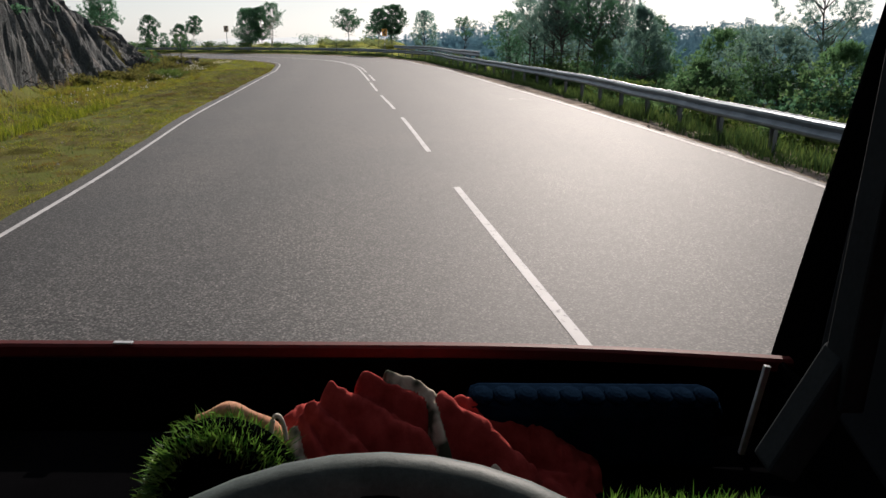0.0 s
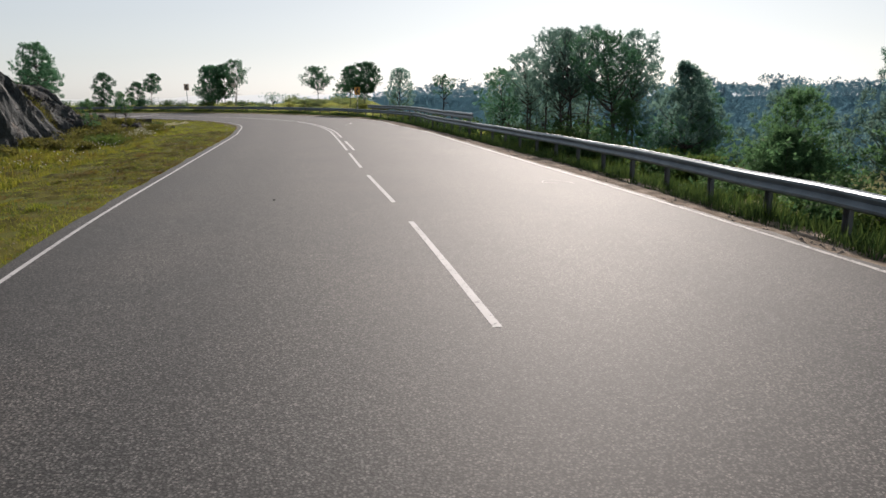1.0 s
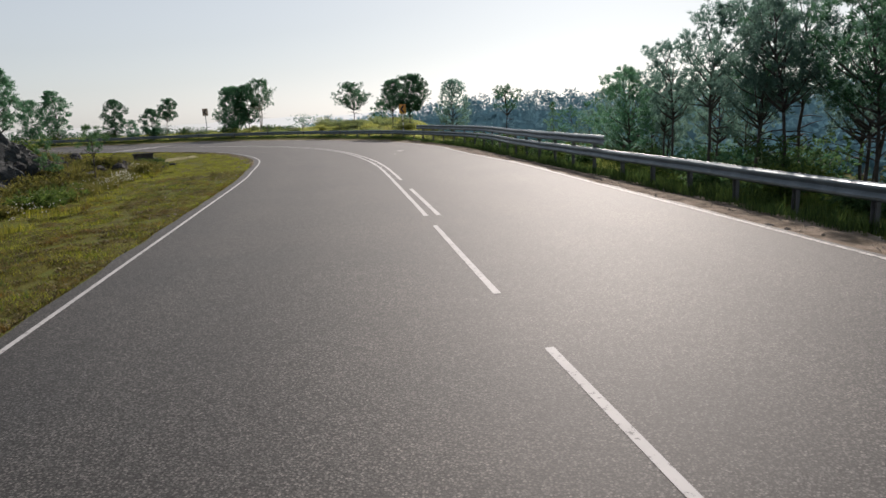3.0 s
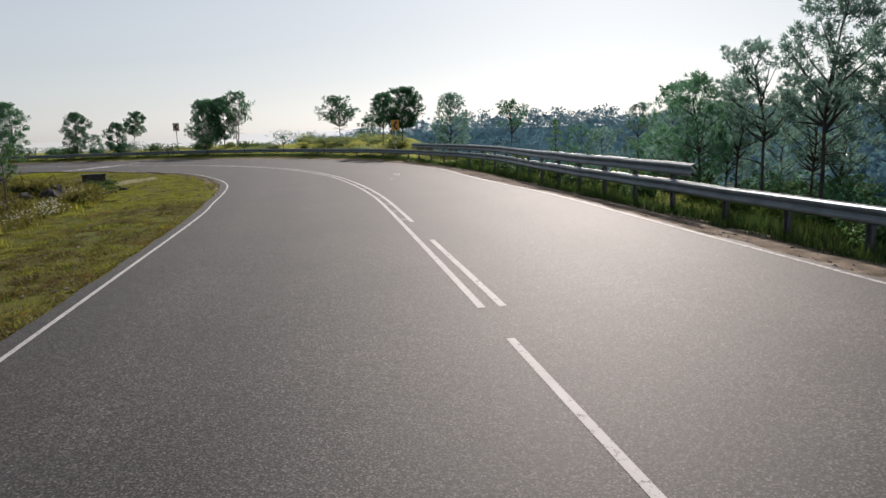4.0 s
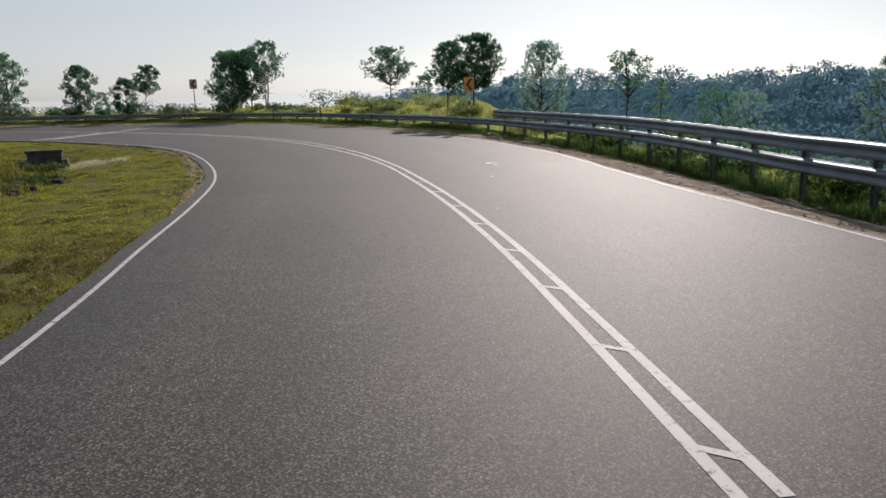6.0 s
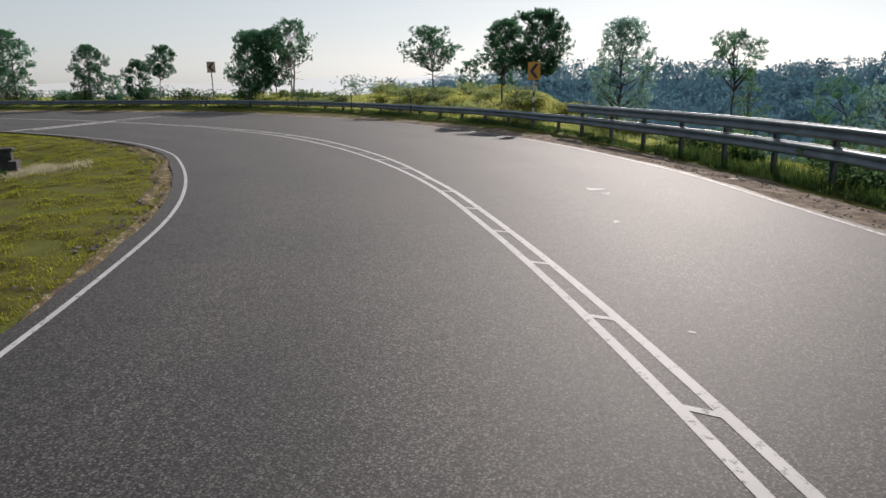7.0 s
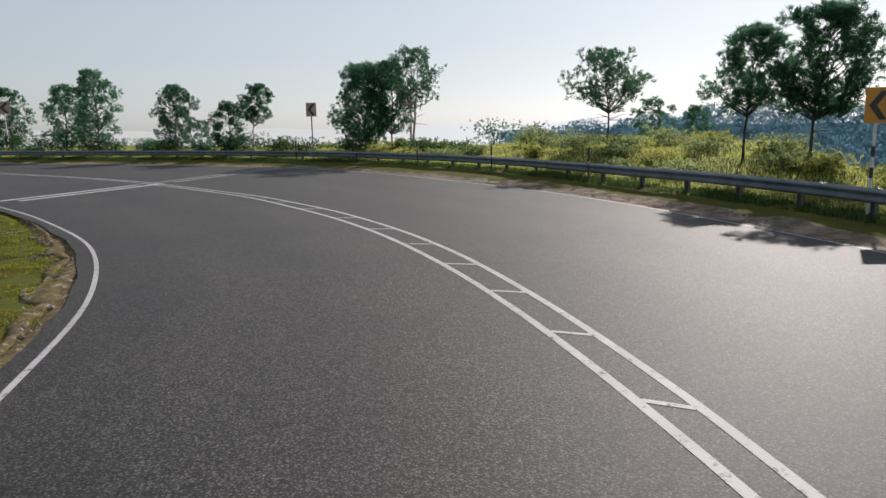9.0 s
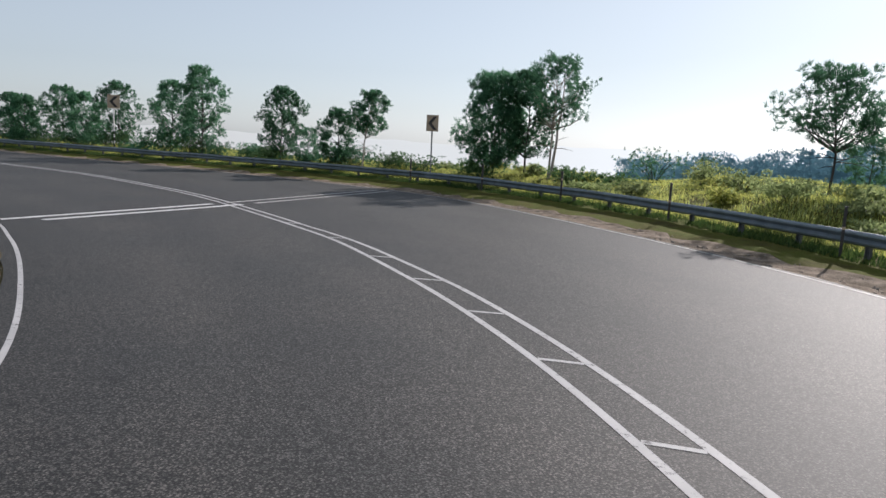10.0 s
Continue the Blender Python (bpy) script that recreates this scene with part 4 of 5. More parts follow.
# dark-coloured bushes added to stand for the shadow in the ditch hollow
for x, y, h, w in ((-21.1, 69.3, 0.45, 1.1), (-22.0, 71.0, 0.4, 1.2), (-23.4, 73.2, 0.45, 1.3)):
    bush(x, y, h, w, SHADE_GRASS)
r2 = np.random.default_rng(21)
for k in range(34):
    i = int(np.interp(k + r2.uniform(-0.5, 0.5), [0, 33], [int(np.argmin(np.linalg.norm(RAIL - (-6.5, 81.0), axis=1))), int(np.argmin(np.linalg.norm(RAIL - (-36.0, 107.4), axis=1)))]))
    q = RAIL[i] + rn[i] * r2.uniform(2.0, 8.0)
    bush(float(q[0]), float(q[1]), r2.uniform(0.3, 0.6), r2.uniform(1.0, 2.2), (SAGE, GRASS_TALL, SAGE, GRASS_TALL)[k % 4])
for k in range(24):
    i = int(np.argmin(np.abs(RAIL[:, 0] + 37 + 2.0 * k + r2.uniform(-0.6, 0.6))))
    q = RAIL[i] + rn[i] * r2.uniform(1.4, 3.4)
    bush(float(q[0]), float(q[1]), r2.uniform(0.8, 1.5), r2.uniform(1.8, 3.0), NEEDLE if k % 4 else LEAF)
for k in range(34):
    y = r2.uniform(44, 66)
    x = float(np.interp(y, LEFT[:200, 1], LEFT[:200, 0])) - r2.uniform(6.0, 9.3)
    shrub("dry_shrub", "low olive-brown scrub on rough ground", x, y, r2.uniform(0.25, 0.55), r2.uniform(0.8, 1.7), 300 + k, SCRUB, 170, group="dry scrub")
for k in range(64):
    i = int(np.interp(k + r2.uniform(-0.4, 0.4), [0, 63], [int(np.argmin(np.linalg.norm(RAIL - (8.4, 8.0), axis=1))), int(np.argmin(np.linalg.norm(RAIL - (-6.5, 81.0), axis=1)))]))
    q = RAIL[i] + rn[i] * r2.uniform(0.7, 2.8)
    bush(float(q[0]), float(q[1]), r2.uniform(0.4, 0.85), r2.uniform(0.9, 1.7), LEAF if k % 3 else WEED)


# ---- far woods ----
def far_hills():
    """Low hills all round, far behind everything, glowing in place of haze."""
    a = np.radians(np.arange(0, 360, 0.25))
    d = 1150.0
    deg = np.degrees((a + np.pi) % (2 * np.pi) - np.pi)
    right = step_up(-deg, -14, -4) * (1 - step_up(-deg, 95, 120))
    top = -1.0 + 2.0 * np.sin(a * 9) + 1.6 * np.sin(a * 23 + 1) + 0.8 * np.sin(a * 61) + 0.5 * np.sin(a * 140 + 2) + 6.0 * right
    rows = []
    for f, e in ((0.0, 0.0), (0.9, 0.0), (1.0, 25.0)):
        rows.append(np.stack([-np.sin(a) * (d + e), 60 + np.cos(a) * (d + e), -85 + (top + 85) * f], 1))
    k = len(a)
    i = np.arange(k)
    f = np.vstack([np.stack([i + r * k, (i + 1) % k + r * k, (i + 1) % k + (r + 1) * k, i + (r + 1) * k], 1) for r in range(2)])
    tagged(new("backdrop", mesh_of("backdrop", np.vstack(rows), f, HAZE_GLOW, True)), "low hills on the horizon with a painted haze glow", "hills", kind="structure")


far_hills()


def far_woods():
    """Wooded slopes beyond the valley, from many small ragged tree tops."""
    r = np.random.default_rng(5)
    cs, ws = [], []
    for dist, top, step in ((80, -6.0, 1.1), (105, -4.2, 0.9), (140, -2.2, 0.7), (190, 0.2, 0.5), (250, 2.0, 0.4), (330, 4.4, 0.3)):
        for a in np.arange(-80, 15, step):
            ang = radians(a + r.uniform(-0.2, 0.2))
            d = dist * r.uniform(0.88, 1.12)
            dip = float(1.0 - step_up(np.array(a), 0.0, 13.0))
            h, wide = r.uniform(4.0, 7.5), r.uniform(1.1, 2.0)
            crown = top + (0.5 + 0.004 * dist) * math.sin(a * 0.31 + dist) + r.uniform(-1.3, 1.3) - (1 - dip) * 0.022 * dist
            n = 58
            o = r.normal(size=(n, 3)) * [wide, wide, h * 0.24]
            o[:, 2] = np.where(o[:, 2] > h * 0.4, h * 0.1, o[:, 2])
            if dist > 180 and r.random() < 0.3:
                crown, wide, h = crown + r.uniform(1.0, 3.2), wide * 0.9, h * 0.55
            at = np.array([-math.sin(ang) * d, 60 + math.cos(ang) * d, crown - h * 0.4])
            cs.append(at + o)
            ws.append(o * 0.3 + [0, 0, 0.5])
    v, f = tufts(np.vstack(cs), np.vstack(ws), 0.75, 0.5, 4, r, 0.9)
    tagged(new("far_woods", mesh_of("far_woods", v, f, HAZED_LEAF)), "woods on the far side of the valley, blue haze painted in", "woods", kind="stuff")


far_woods()


def far_slope():
    """The rising ground under the far woods."""
    a = np.radians(np.arange(-84, 15.1, 1.0))
    ds = np.array([70, 80, 105, 140, 190, 250, 330, 350.0])
    zs = np.array([-15, -10, -8.2, -6.2, -4, -2.2, 0.0, -12])
    dip = step_up(np.degrees(a), 0.0, 13.0)
    x = -np.sin(a)[:, None] * ds
    y = 60 + np.cos(a)[:, None] * ds
    z = zs[None] - dip[:, None] * 0.022 * ds + 0.8 * rolling(x, y, 30.0)
    k = len(ds)
    i = (np.arange(len(a) - 1)[:, None] * k + np.arange(k - 1)).ravel()
    me = mesh_of("far_slope", np.stack([x, y, z], 2), np.stack([i, i + 1, i + k + 1, i + k], 1), HAZED_LEAF, True)
    tagged(new("far_slope", me), "wooded slope across the valley, blue haze painted in", "hillside", kind="structure")


far_slope()


# ---- grass ----
def blades(name, x, y, length, width, material, seed, label, lean=0.5, hummock=0.0):
    """One blade at each plan place."""
    r = np.random.default_rng(seed)
    n = len(x)
    z = read(FIELD_Z, x, y) + hummocks(x, y) - 0.005
    a, ln = r.uniform(0, 6.28, n), length * r.uniform(0.5, 1.25, n) * (1 + hummock * np.clip(0.9 * mottle(x, y, 0.7, seed) + 0.8 * mottle(x, y, 0.26, seed + 3.0), -1.1, 1.4))
    tip = np.stack([np.cos(a) * ln * lean * r.random(n), np.sin(a) * ln * lean * r.random(n), ln], 1)
    b = a + r.uniform(0.8, 2.2, n)
    s = np.stack([np.cos(b), np.sin(b), 0 * b], 1) * (width * r.uniform(0.7, 1.3, n))[:, None] / 2
    p = np.stack([x, y, z], 1)
    v = np.stack([p - s, p + s, p + tip], 1)
    tagged(new(name, mesh_of(name, v, np.arange(3 * n).reshape(-1, 3), material)), label, "grass", kind="stuff")


def scatter(line, sign, near, far, count, seed, clump=0.0, size=1.2):
    """Plan places beside a line, in uneven patches."""
    r = np.random.default_rng(seed)
    nn = normals(line) * sign
    i = r.integers(0, len(line) - 1, count)
    u, d = r.random(count), r.uniform(near, far, count)
    p = line[i] * (1 - u[:, None]) + line[i + 1] * u[:, None] + nn[i] * d[:, None]
    keep = 0.9 * mottle(p[:, 0], p[:, 1], size * 1.3, seed) + 0.5 * mottle(p[:, 0], p[:, 1], size * 0.45, seed + 9.0) + r.normal(size=count) * 0.3 > clump
    return p[keep, 0], p[keep, 1]


LUSH = leafy("lush drain grass", (0.10, 0.145, 0.012), (0.34, 0.37, 0.035), 0.6)
inner_near, inner_far = cut(LEFT, (-2, 5), (-12.9, 60)), cut(LEFT, (-12.9, 60), (-33.9, 86.9))
blades("verge_grass", *scatter(inner_near, -1, 0.36, 8.0, 225000, 1, -0.7, 0.6), 0.055, 0.016, GRASS_SHORT, 1, "short dry yellow-green verge grass", 1.6, 0.6)
blades("leaf_litter", *scatter(cut(LEFT, (-8.2, 36), (-13.6, 62)), -1, 0.36, 2.9, 60000, 22, -0.25, 0.7), 0.045, 0.035, DRY_LEAF, 22, "dry brown leaves and dead grass on the verge", 2.6, 0.2)
blades("verge_grass", *scatter(inner_far, -1, 0.42, 12.0, 210000, 2, -1.4, 0.6), 0.05, 0.020, GRASS_LUSH, 2, "short bright yellow-green verge grass", 1.7, 0.3)
blades("verge_weeds", *scatter(cut(LEFT, (-2, 5), (-8.2, 36)), -1, 3.4, 8.5, 34000, 3, -0.1, 1.0), 0.20, 0.026, LUSH, 3, "lush yellow-green weeds along the shallow drain", 0.7, 0.5)
blades("verge_weeds", *scatter(cut(LEFT, (-8.2, 36), (-12.9, 60)), -1, 3.8, 10.5, 30000, 17, 0.1, 0.8), 0.22, 0.026, GRASS_ROUGH, 17, "golden rough grass along the shallow drain")
blades("verge_weeds", *scatter(inner_far, -1, 4.5, 12.0, 24000, 4, 0.15, 1.2), 0.26, 0.034, GRASS_ROUGH, 4, "pale seeding grass round the ditch")
out_right = cut(RAIL, (7.4, 13.6), (-5.8, 79.6))
out_bend = cut(RAIL, (-5.8, 79.6), (-80, 110))
# the dim strip beneath the rail comes from the blades' dark colour
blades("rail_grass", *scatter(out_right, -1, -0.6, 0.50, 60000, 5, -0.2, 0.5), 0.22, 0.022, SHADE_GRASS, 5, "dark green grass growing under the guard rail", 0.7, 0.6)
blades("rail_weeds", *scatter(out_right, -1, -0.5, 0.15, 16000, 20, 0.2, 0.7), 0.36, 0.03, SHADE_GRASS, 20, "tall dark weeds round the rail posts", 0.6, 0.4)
blades("rail_grass", *scatter(out_right, 1, 0.0, 3.6, 60000, 6, 0.05, 0.7), 0.2, 0.02, WEED, 6, "low green grass and weeds behind the rail")
blades("rail_grass", *scatter(cut(RAIL, (0.9, 53.8), (-5.8, 79.6)), 1, 0.7, 3.4, 30000, 24, -0.3, 0.8), 0.16, 0.022, GRASS_TALL, 24, "sunlit yellow grass on the edge of the slope")
blades("slope_grass", *scatter(out_right, 1, 3.0, 16.0, 90000, 19, -0.2, 1.4), 0.38, 0.04, WEED, 19, "rough green grass on the valley slope")
# the rail's shadow band in the bend, painted as darker blades
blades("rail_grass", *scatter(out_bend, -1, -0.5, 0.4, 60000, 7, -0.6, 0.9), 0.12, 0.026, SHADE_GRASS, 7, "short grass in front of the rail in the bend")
blades("hump_grass", *scatter(out_bend, 1, 0.3, 12.0, 215000, 8, -0.6, 1.1), 0.14, 0.027, GRASS_TALL, 8, "tall yellow-green grass on the roadside hump")
blades("hump_weeds", *scatter(out_bend, 1, 0.6, 10.0, 40000, 9, 0.3, 0.8), 0.22, 0.028, SAGE, 9, "grey-green weeds among the tall grass")

blades("verge_tufts", *scatter(inner_near, -1, 0.6, 9.0, 60000, 13, 0.45, 0.7), 0.10, 0.018, WEED, 13, "green tufts in the dry verge", 1.0)
blades("verge_tufts", *scatter(inner_far, -1, 1.4, 13.0, 22000, 14, 0.6, 0.8), 0.07, 0.022, WEED, 14, "green tufts in the dry verge", 1.0)
blades("low_scrub", *scatter(cut(LEFT, (-11.6, 54), (-20, 77)), -1, 5.0, 11.5, 60000, 23, -0.2, 1.0), 0.26, 0.036, SCRUB, 23, "matted olive-brown scrub in the ditch", 1.3, 0.7)


def flowers(name, line, near, far, count, seed):
    """Small white flower heads on thin stalks among the weeds."""
    x, y = scatter(line, -1, near, far, count, seed, 0.25, 0.9)
    r = np.random.default_rng(seed)
    n = len(x)
    c = np.stack([x, y, read(FIELD_Z, x, y) + r.uniform(0.12, 0.36, n)], 1)
    v, f = tufts(c, np.tile([0, 0, 0.6], (n, 1)), 0.035, 0.035, 5, r, 1.0)
    tagged(new(name, mesh_of(name, v, f, PETAL)), "small white wild flowers among the ditch weeds", "flowers", kind="stuff")


PETAL = leafy("white petals", (0.55, 0.54, 0.46), (0.8, 0.79, 0.72), 0.3)
flowers("wild_flowers", cut(LEFT, (-8.2, 36), (-12.9, 60)), 4.6, 6.4, 700, 15)
flowers("wild_flowers", cut(LEFT, (-12.9, 60), (-16.5, 69)), 4.8, 6.2, 900, 16)


# ---- earth bank and brushwood ----
LEFT_UP = LEFT[(LEFT[:, 1] < 74) & (LEFT[:, 0] > -18.5)]


def bank():
    ys = np.arange(6, 65.01, 0.17)
    ds = np.linspace(0, 4.5, 40)
    line = np.stack([np.interp(ys, LEFT_UP[:, 1], LEFT_UP[:, 0]), ys], 1)
    nn = -normals(line)
    foot = np.interp(ys, FOOT_Y, FOOT_D) - 0.35
    xy = line[:, None] + nn[:, None] * (foot[:, None] + ds)[..., None]
    z = read(FIELD_Z, xy[..., 0], xy[..., 1])
    y, d = xy[..., 1], ds[None, :] + 0 * ys[:, None]
    s = y + 0.9 * d
    ribs = 1.7 * mottle(s, d * 0.22, 0.75, 4.0) + 1.0 * mottle(s, d * 0.4, 0.3, 7.0) + 0.55 * mottle(y, d, 0.24, 9.0) + 0.9 * mottle(y, d, 1.6, 5.0)
    amp = 0.21 * step_up(d, -0.3, 0.6) * (1 - 0.6 * step_up(d, 3.1, 4.5))
    xy = xy - nn[:, None] * (amp * (ribs + 1.5))[..., None]
    z = z + 0.09 + 0.05 * ribs * step_up(d, 0.1, 0.6) - 0.25 * (1 - step_up(d, 0.0, 0.2)) - 0.35 * step_up(d, 4.1, 4.5)
    k = len(ds)
    i = (np.arange(len(ys) - 1)[:, None] * k + np.arange(k - 1)).ravel()
    me = mesh_of("rock_bank", np.concatenate([xy, z[..., None]], 2), np.stack([i, i + k, i + k + 1, i + 1], 1), BANK_ROCK, False)
    me.attributes.new("strata", "FLOAT_VECTOR", "POINT").data.foreach_set("vector", np.stack([s, d * 0.25, 0 * s], 2).ravel().astype(np.float32))
    tagged(new("rock_bank", me), "steep dark bank of weathered rock with pale slanting streaks", "bank", kind="structure")


bank()
DEAD_GRASS = leafy("bleached dead grass", (0.14, 0.10, 0.055), (0.34, 0.26, 0.155), 0.45)
blades("crest_grass", *scatter(cut(LEFT, (-4, 16), (-10.4, 47)), -1, 8.6, 13.5, 46000, 24, -0.4, 0.8), 0.26, 0.026, DEAD_GRASS, 24, "bleached dead grass along the top of the bank", 1.2, 0.5)


def sticks(name, label, count, seed, y0, y1, up0, up1, length, material=STICK, sway=(0.5, 0.6, 0.55), way=(0.35, 0, -0.35), thick=1.0):
    r = np.random.default_rng(seed)
    out = []
    for _ in range(count):
        y = r.uniform(y0, y1)
        base = float(np.interp(y, LEFT_UP[:, 1], LEFT_UP[:, 0]))
        f = float(np.interp(y, FOOT_Y, FOOT_D))
        x = base - f - r.uniform(up0, up1)
        z = ground_z(x, y) + r.uniform(-0.05, 0.2)
        a = r.normal(size=3) * sway + way
        a *= length * r.uniform(0.4, 1.2) / np.linalg.norm(a)
        p = np.array([x, y, z])
        m = p + a * 0.5 + r.normal(size=3) * 0.08 * length
        q = p + a
        w = thick * r.uniform(0.01, 0.03)
        out.append(tube(np.stack([p, m, q]), [w, w * 0.8, w * 0.3], 3))
    v, f = joined(out)
    tagged(new(name, mesh_of(name, v, f, material)), label, "brushwood", kind="stuff")


sticks("brushwood", "dark tangle of dead branches and roots on the bank", 2000, 31, 40, 62.5, -0.1, 2.3, 0.55)
sticks("roots", "bleached roots and dead vines hanging down the bank", 90, 33, 34, 60, 0.1, 1.7, 0.8, ROOT, (0.15, 0.25, 0.15), (0.75, 0.6, -1.1), 1.4)
sticks("brushwood", "dry brown brush in the scrub", 260, 32, 56, 70, -2.5, 4.0, 0.7)
for n in range(9):
    y = r2.uniform(30, 60)
    x = float(np.interp(y, LEFT_UP[:, 1], LEFT_UP[:, 0])) - float(np.interp(y, FOOT_Y, FOOT_D)) - r2.uniform(0.6, 3.4)
    shrub("shrub", "dark leafy bush clinging to the bank", x, y, r2.uniform(0.3, 0.6), r2.uniform(0.9, 1.5), 60 + n, NEEDLE, 150, group="bank shrubs")


def stones(name, label, line, sign, near, far, count, seed, size):
    """Loose stones and clods, each a rough eight-sided lump half sunk in the ground."""
    r = np.random.default_rng(seed)
    x, y = scatter(line, sign, near, far, count, seed, -0.1, 0.7)
    n = len(x)
    c = np.stack([x, y, read(FIELD_Z, x, y) + 0.03], 1)
    s = (size * r.uniform(0.4, 1.0, (n, 1)) ** 2) + 0.006
    shape = np.array([[1, 0, 0], [0, 1, 0], [-1, 0, 0], [0, -1, 0], [0, 0, 0.7], [0, 0, -0.7]])
    v = c[:, None] + shape[None] * s[:, None] * r.uniform(0.6, 1.3, (n, 6, 1))
    f = np.array([[0, 1, 4], [1, 2, 4], [2, 3, 4], [3, 0, 4], [1, 0, 5], [2, 1, 5], [3, 2, 5], [0, 3, 5]])
    tagged(new(name, mesh_of(name, v, (f[None] + np.arange(n)[:, None, None] * 6).reshape(-1, 3), STONE)), label, "stones", kind="stuff")


STONE = surface("pale dusty stone", [(0.3, (0.16, 0.13, 0.10)), (0.7, (0.42, 0.36, 0.30))], 3.0, 40.0, 0.9, 0.3, 0.01)
stones("loose_stones", "loose stones on the gravel shoulder", RIGHT[(RIGHT[:, 1] > 10) & (RIGHT[:, 0] > -40)], 1, 0.2, 1.3, 5200, 41, 0.045)
stones("loose_stones", "broken stones and clods in the worn verge", cut(LEFT, (-13.9, 64), (-27, 83.5)), -1, 0.3, 1.0, 600, 42, 0.055)
stones("loose_stones", "clods and stones in the rough verge", cut(LEFT, (-2, 5), (-13.9, 64)), -1, 0.5, 9.0, 500, 43, 0.06)


def rock(x, y, size, seed):
    """A rough boulder, part sunk in the ground."""
    r = np.random.default_rng(seed)
    bm = bmesh.new()
    bmesh.ops.create_icosphere(bm, subdivisions=3, radius=1.0)
    k = r.normal(size=(6, 3)) * 1.8
    for v in bm.verts:
        c = np.array(v.co)
        bump = 1 + 0.16 * sum(math.sin(q @ c * 1.4 + n) for n, q in enumerate(k)) / 2
        v.co = Vector((c[0] * 1.2, c[1] * 0.9, c[2] * 0.7)) * (size * round(bump * 7) / 7)
    ob = new("rock", bm_mesh("rock", bm, ROCK))
    ob.location, ob.rotation_euler = (x, y, ground_z(x, y) + size * 0.15), (0, 0, seed * 1.3)
    tagged(ob, "dark weathered rock lying in dry scrub", "rock", "rocks in the scrub")


r3 = np.random.default_rng(77)
for k in range(22):
    y = r3.uniform(54, 70)
    x = float(np.interp(y, LEFT[:200, 1], LEFT[:200, 0])) - r3.uniform(6.5, 11.5)
    rock(x, y, r3.uniform(0.1, 0.3), 80 + k)
for k in range(70):
    x, y = r3.normal(-22.6, 1.5), r3.normal(61.5, 2.6)
    rock(float(min(x, -19.6)), float(y), float(0.14 + 0.34 * r3.random() ** 2), 120 + k)
put("young spindly tree in the brown scrub", -21.3, 59.6, 1.9, 1.2, clear=0.2, limbs=9, lush=0.6, material=NEEDLE_YOUNG)
PALE_GRASS = leafy("bleached seeding grass", (0.34, 0.31, 0.19), (0.62, 0.58, 0.42), 0.4)
gx2, gy2 = r3.normal(-23.2, 0.9, 5000), r3.normal(75.2, 0.7, 5000)
ok = read(FIELD_L, gx2, gy2) < -2.2
blades("pale_grass", gx2[ok], gy2[ok], 0.11, 0.02, PALE_GRASS, 18, "bleached seeding grass round the culvert", 0.8, 0.9)


def headwall(x, y):
    """A small stained culvert wall with a coping and a dark pipe mouth."""
    ob = tagged(new("culvert_headwall"), "dark stained concrete culvert wall in the roadside ditch", "culvert")
    ob.location, ob.rotation_euler = (x, y, ground_z(x, y) + 0.12), (0, 0, radians(28))
    part("wall", bm_mesh("wall", box_bm(1.2, 0.28, 1.2, 0.02, Matrix.Translation((0, 0, -0.5))), CONCRETE), ob)
    part("coping", bm_mesh("coping", box_bm(1.32, 0.38, 0.09, 0.02, Matrix.Translation((0, 0, 0.702))), CONCRETE), ob)
    part("wing_wall", bm_mesh("wing_wall", box_bm(0.22, 0.7, 0.95, 0.02, Matrix.Translation((0.72, -0.42, -0.5))), CONCRETE), ob)
    part("wing_wall", bm_mesh("wing_wall", box_bm(0.22, 0.7, 0.95, 0.02, Matrix.Translation((-0.72, -0.42, -0.5))), CONCRETE), ob)
    return ob


headwall(-25.4, 76.3)


# ---- small things on the road ----
PAPER = surface("dirty white paper", [(0.3, (0.68, 0.67, 0.65)), (0.7, (0.85, 0.84, 0.82))], 12.0, 60.0, 0.8, 0.2, 0.002)


def paper_scrap(x, y, size, seed):
    """A torn, crumpled sheet lying on the asphalt."""
    r = np.random.default_rng(seed)
    k = 7
    u, v = np.meshgrid(np.linspace(-1, 1, k), np.linspace(-1, 1, k), indexing="ij")
    px = u * size * 0.5 * (1 + 0.25 * v) + r.normal(size=u.shape) * 0.04 * size
    py = v * size * 0.28 * (1 - 0.5 * u) + r.normal(size=u.shape) * 0.03 * size
    pz = 0.010 + np.abs(r.normal(size=u.shape)) * 0.006 * size
    i, j = np.meshgrid(np.arange(k - 1), np.arange(k - 1), indexing="ij")
    i = (i * k + j).ravel()
    top = np.stack([i, i + k, i + k + 1, i + 1], 1)
    low = np.stack([px, py, pz - 0.002], 2).reshape(-1, 3)
    me = mesh_of("paper_scrap", np.vstack([np.stack([px, py, pz], 2).reshape(-1, 3), low]), np.vstack([top, top[:, ::-1] + k * k]), PAPER)
    ob = new("paper_scrap", me)
    ob.location, ob.rotation_euler = (x, y, -0.006), (0, 0, seed * 0.9)
    tagged(ob, "torn white paper scrap lying on the asphalt", "litter", "paper scraps")


for k, (x, y, size) in enumerate(((-7.9, 71.25, 0.34), (-7.75, 70.7, 0.2), (-7.85, 68.1, 0.14), (-7.71, 63.3, 0.06), (-4.9, 72.9, 0.16))):
    paper_scrap(x, y, size, k)


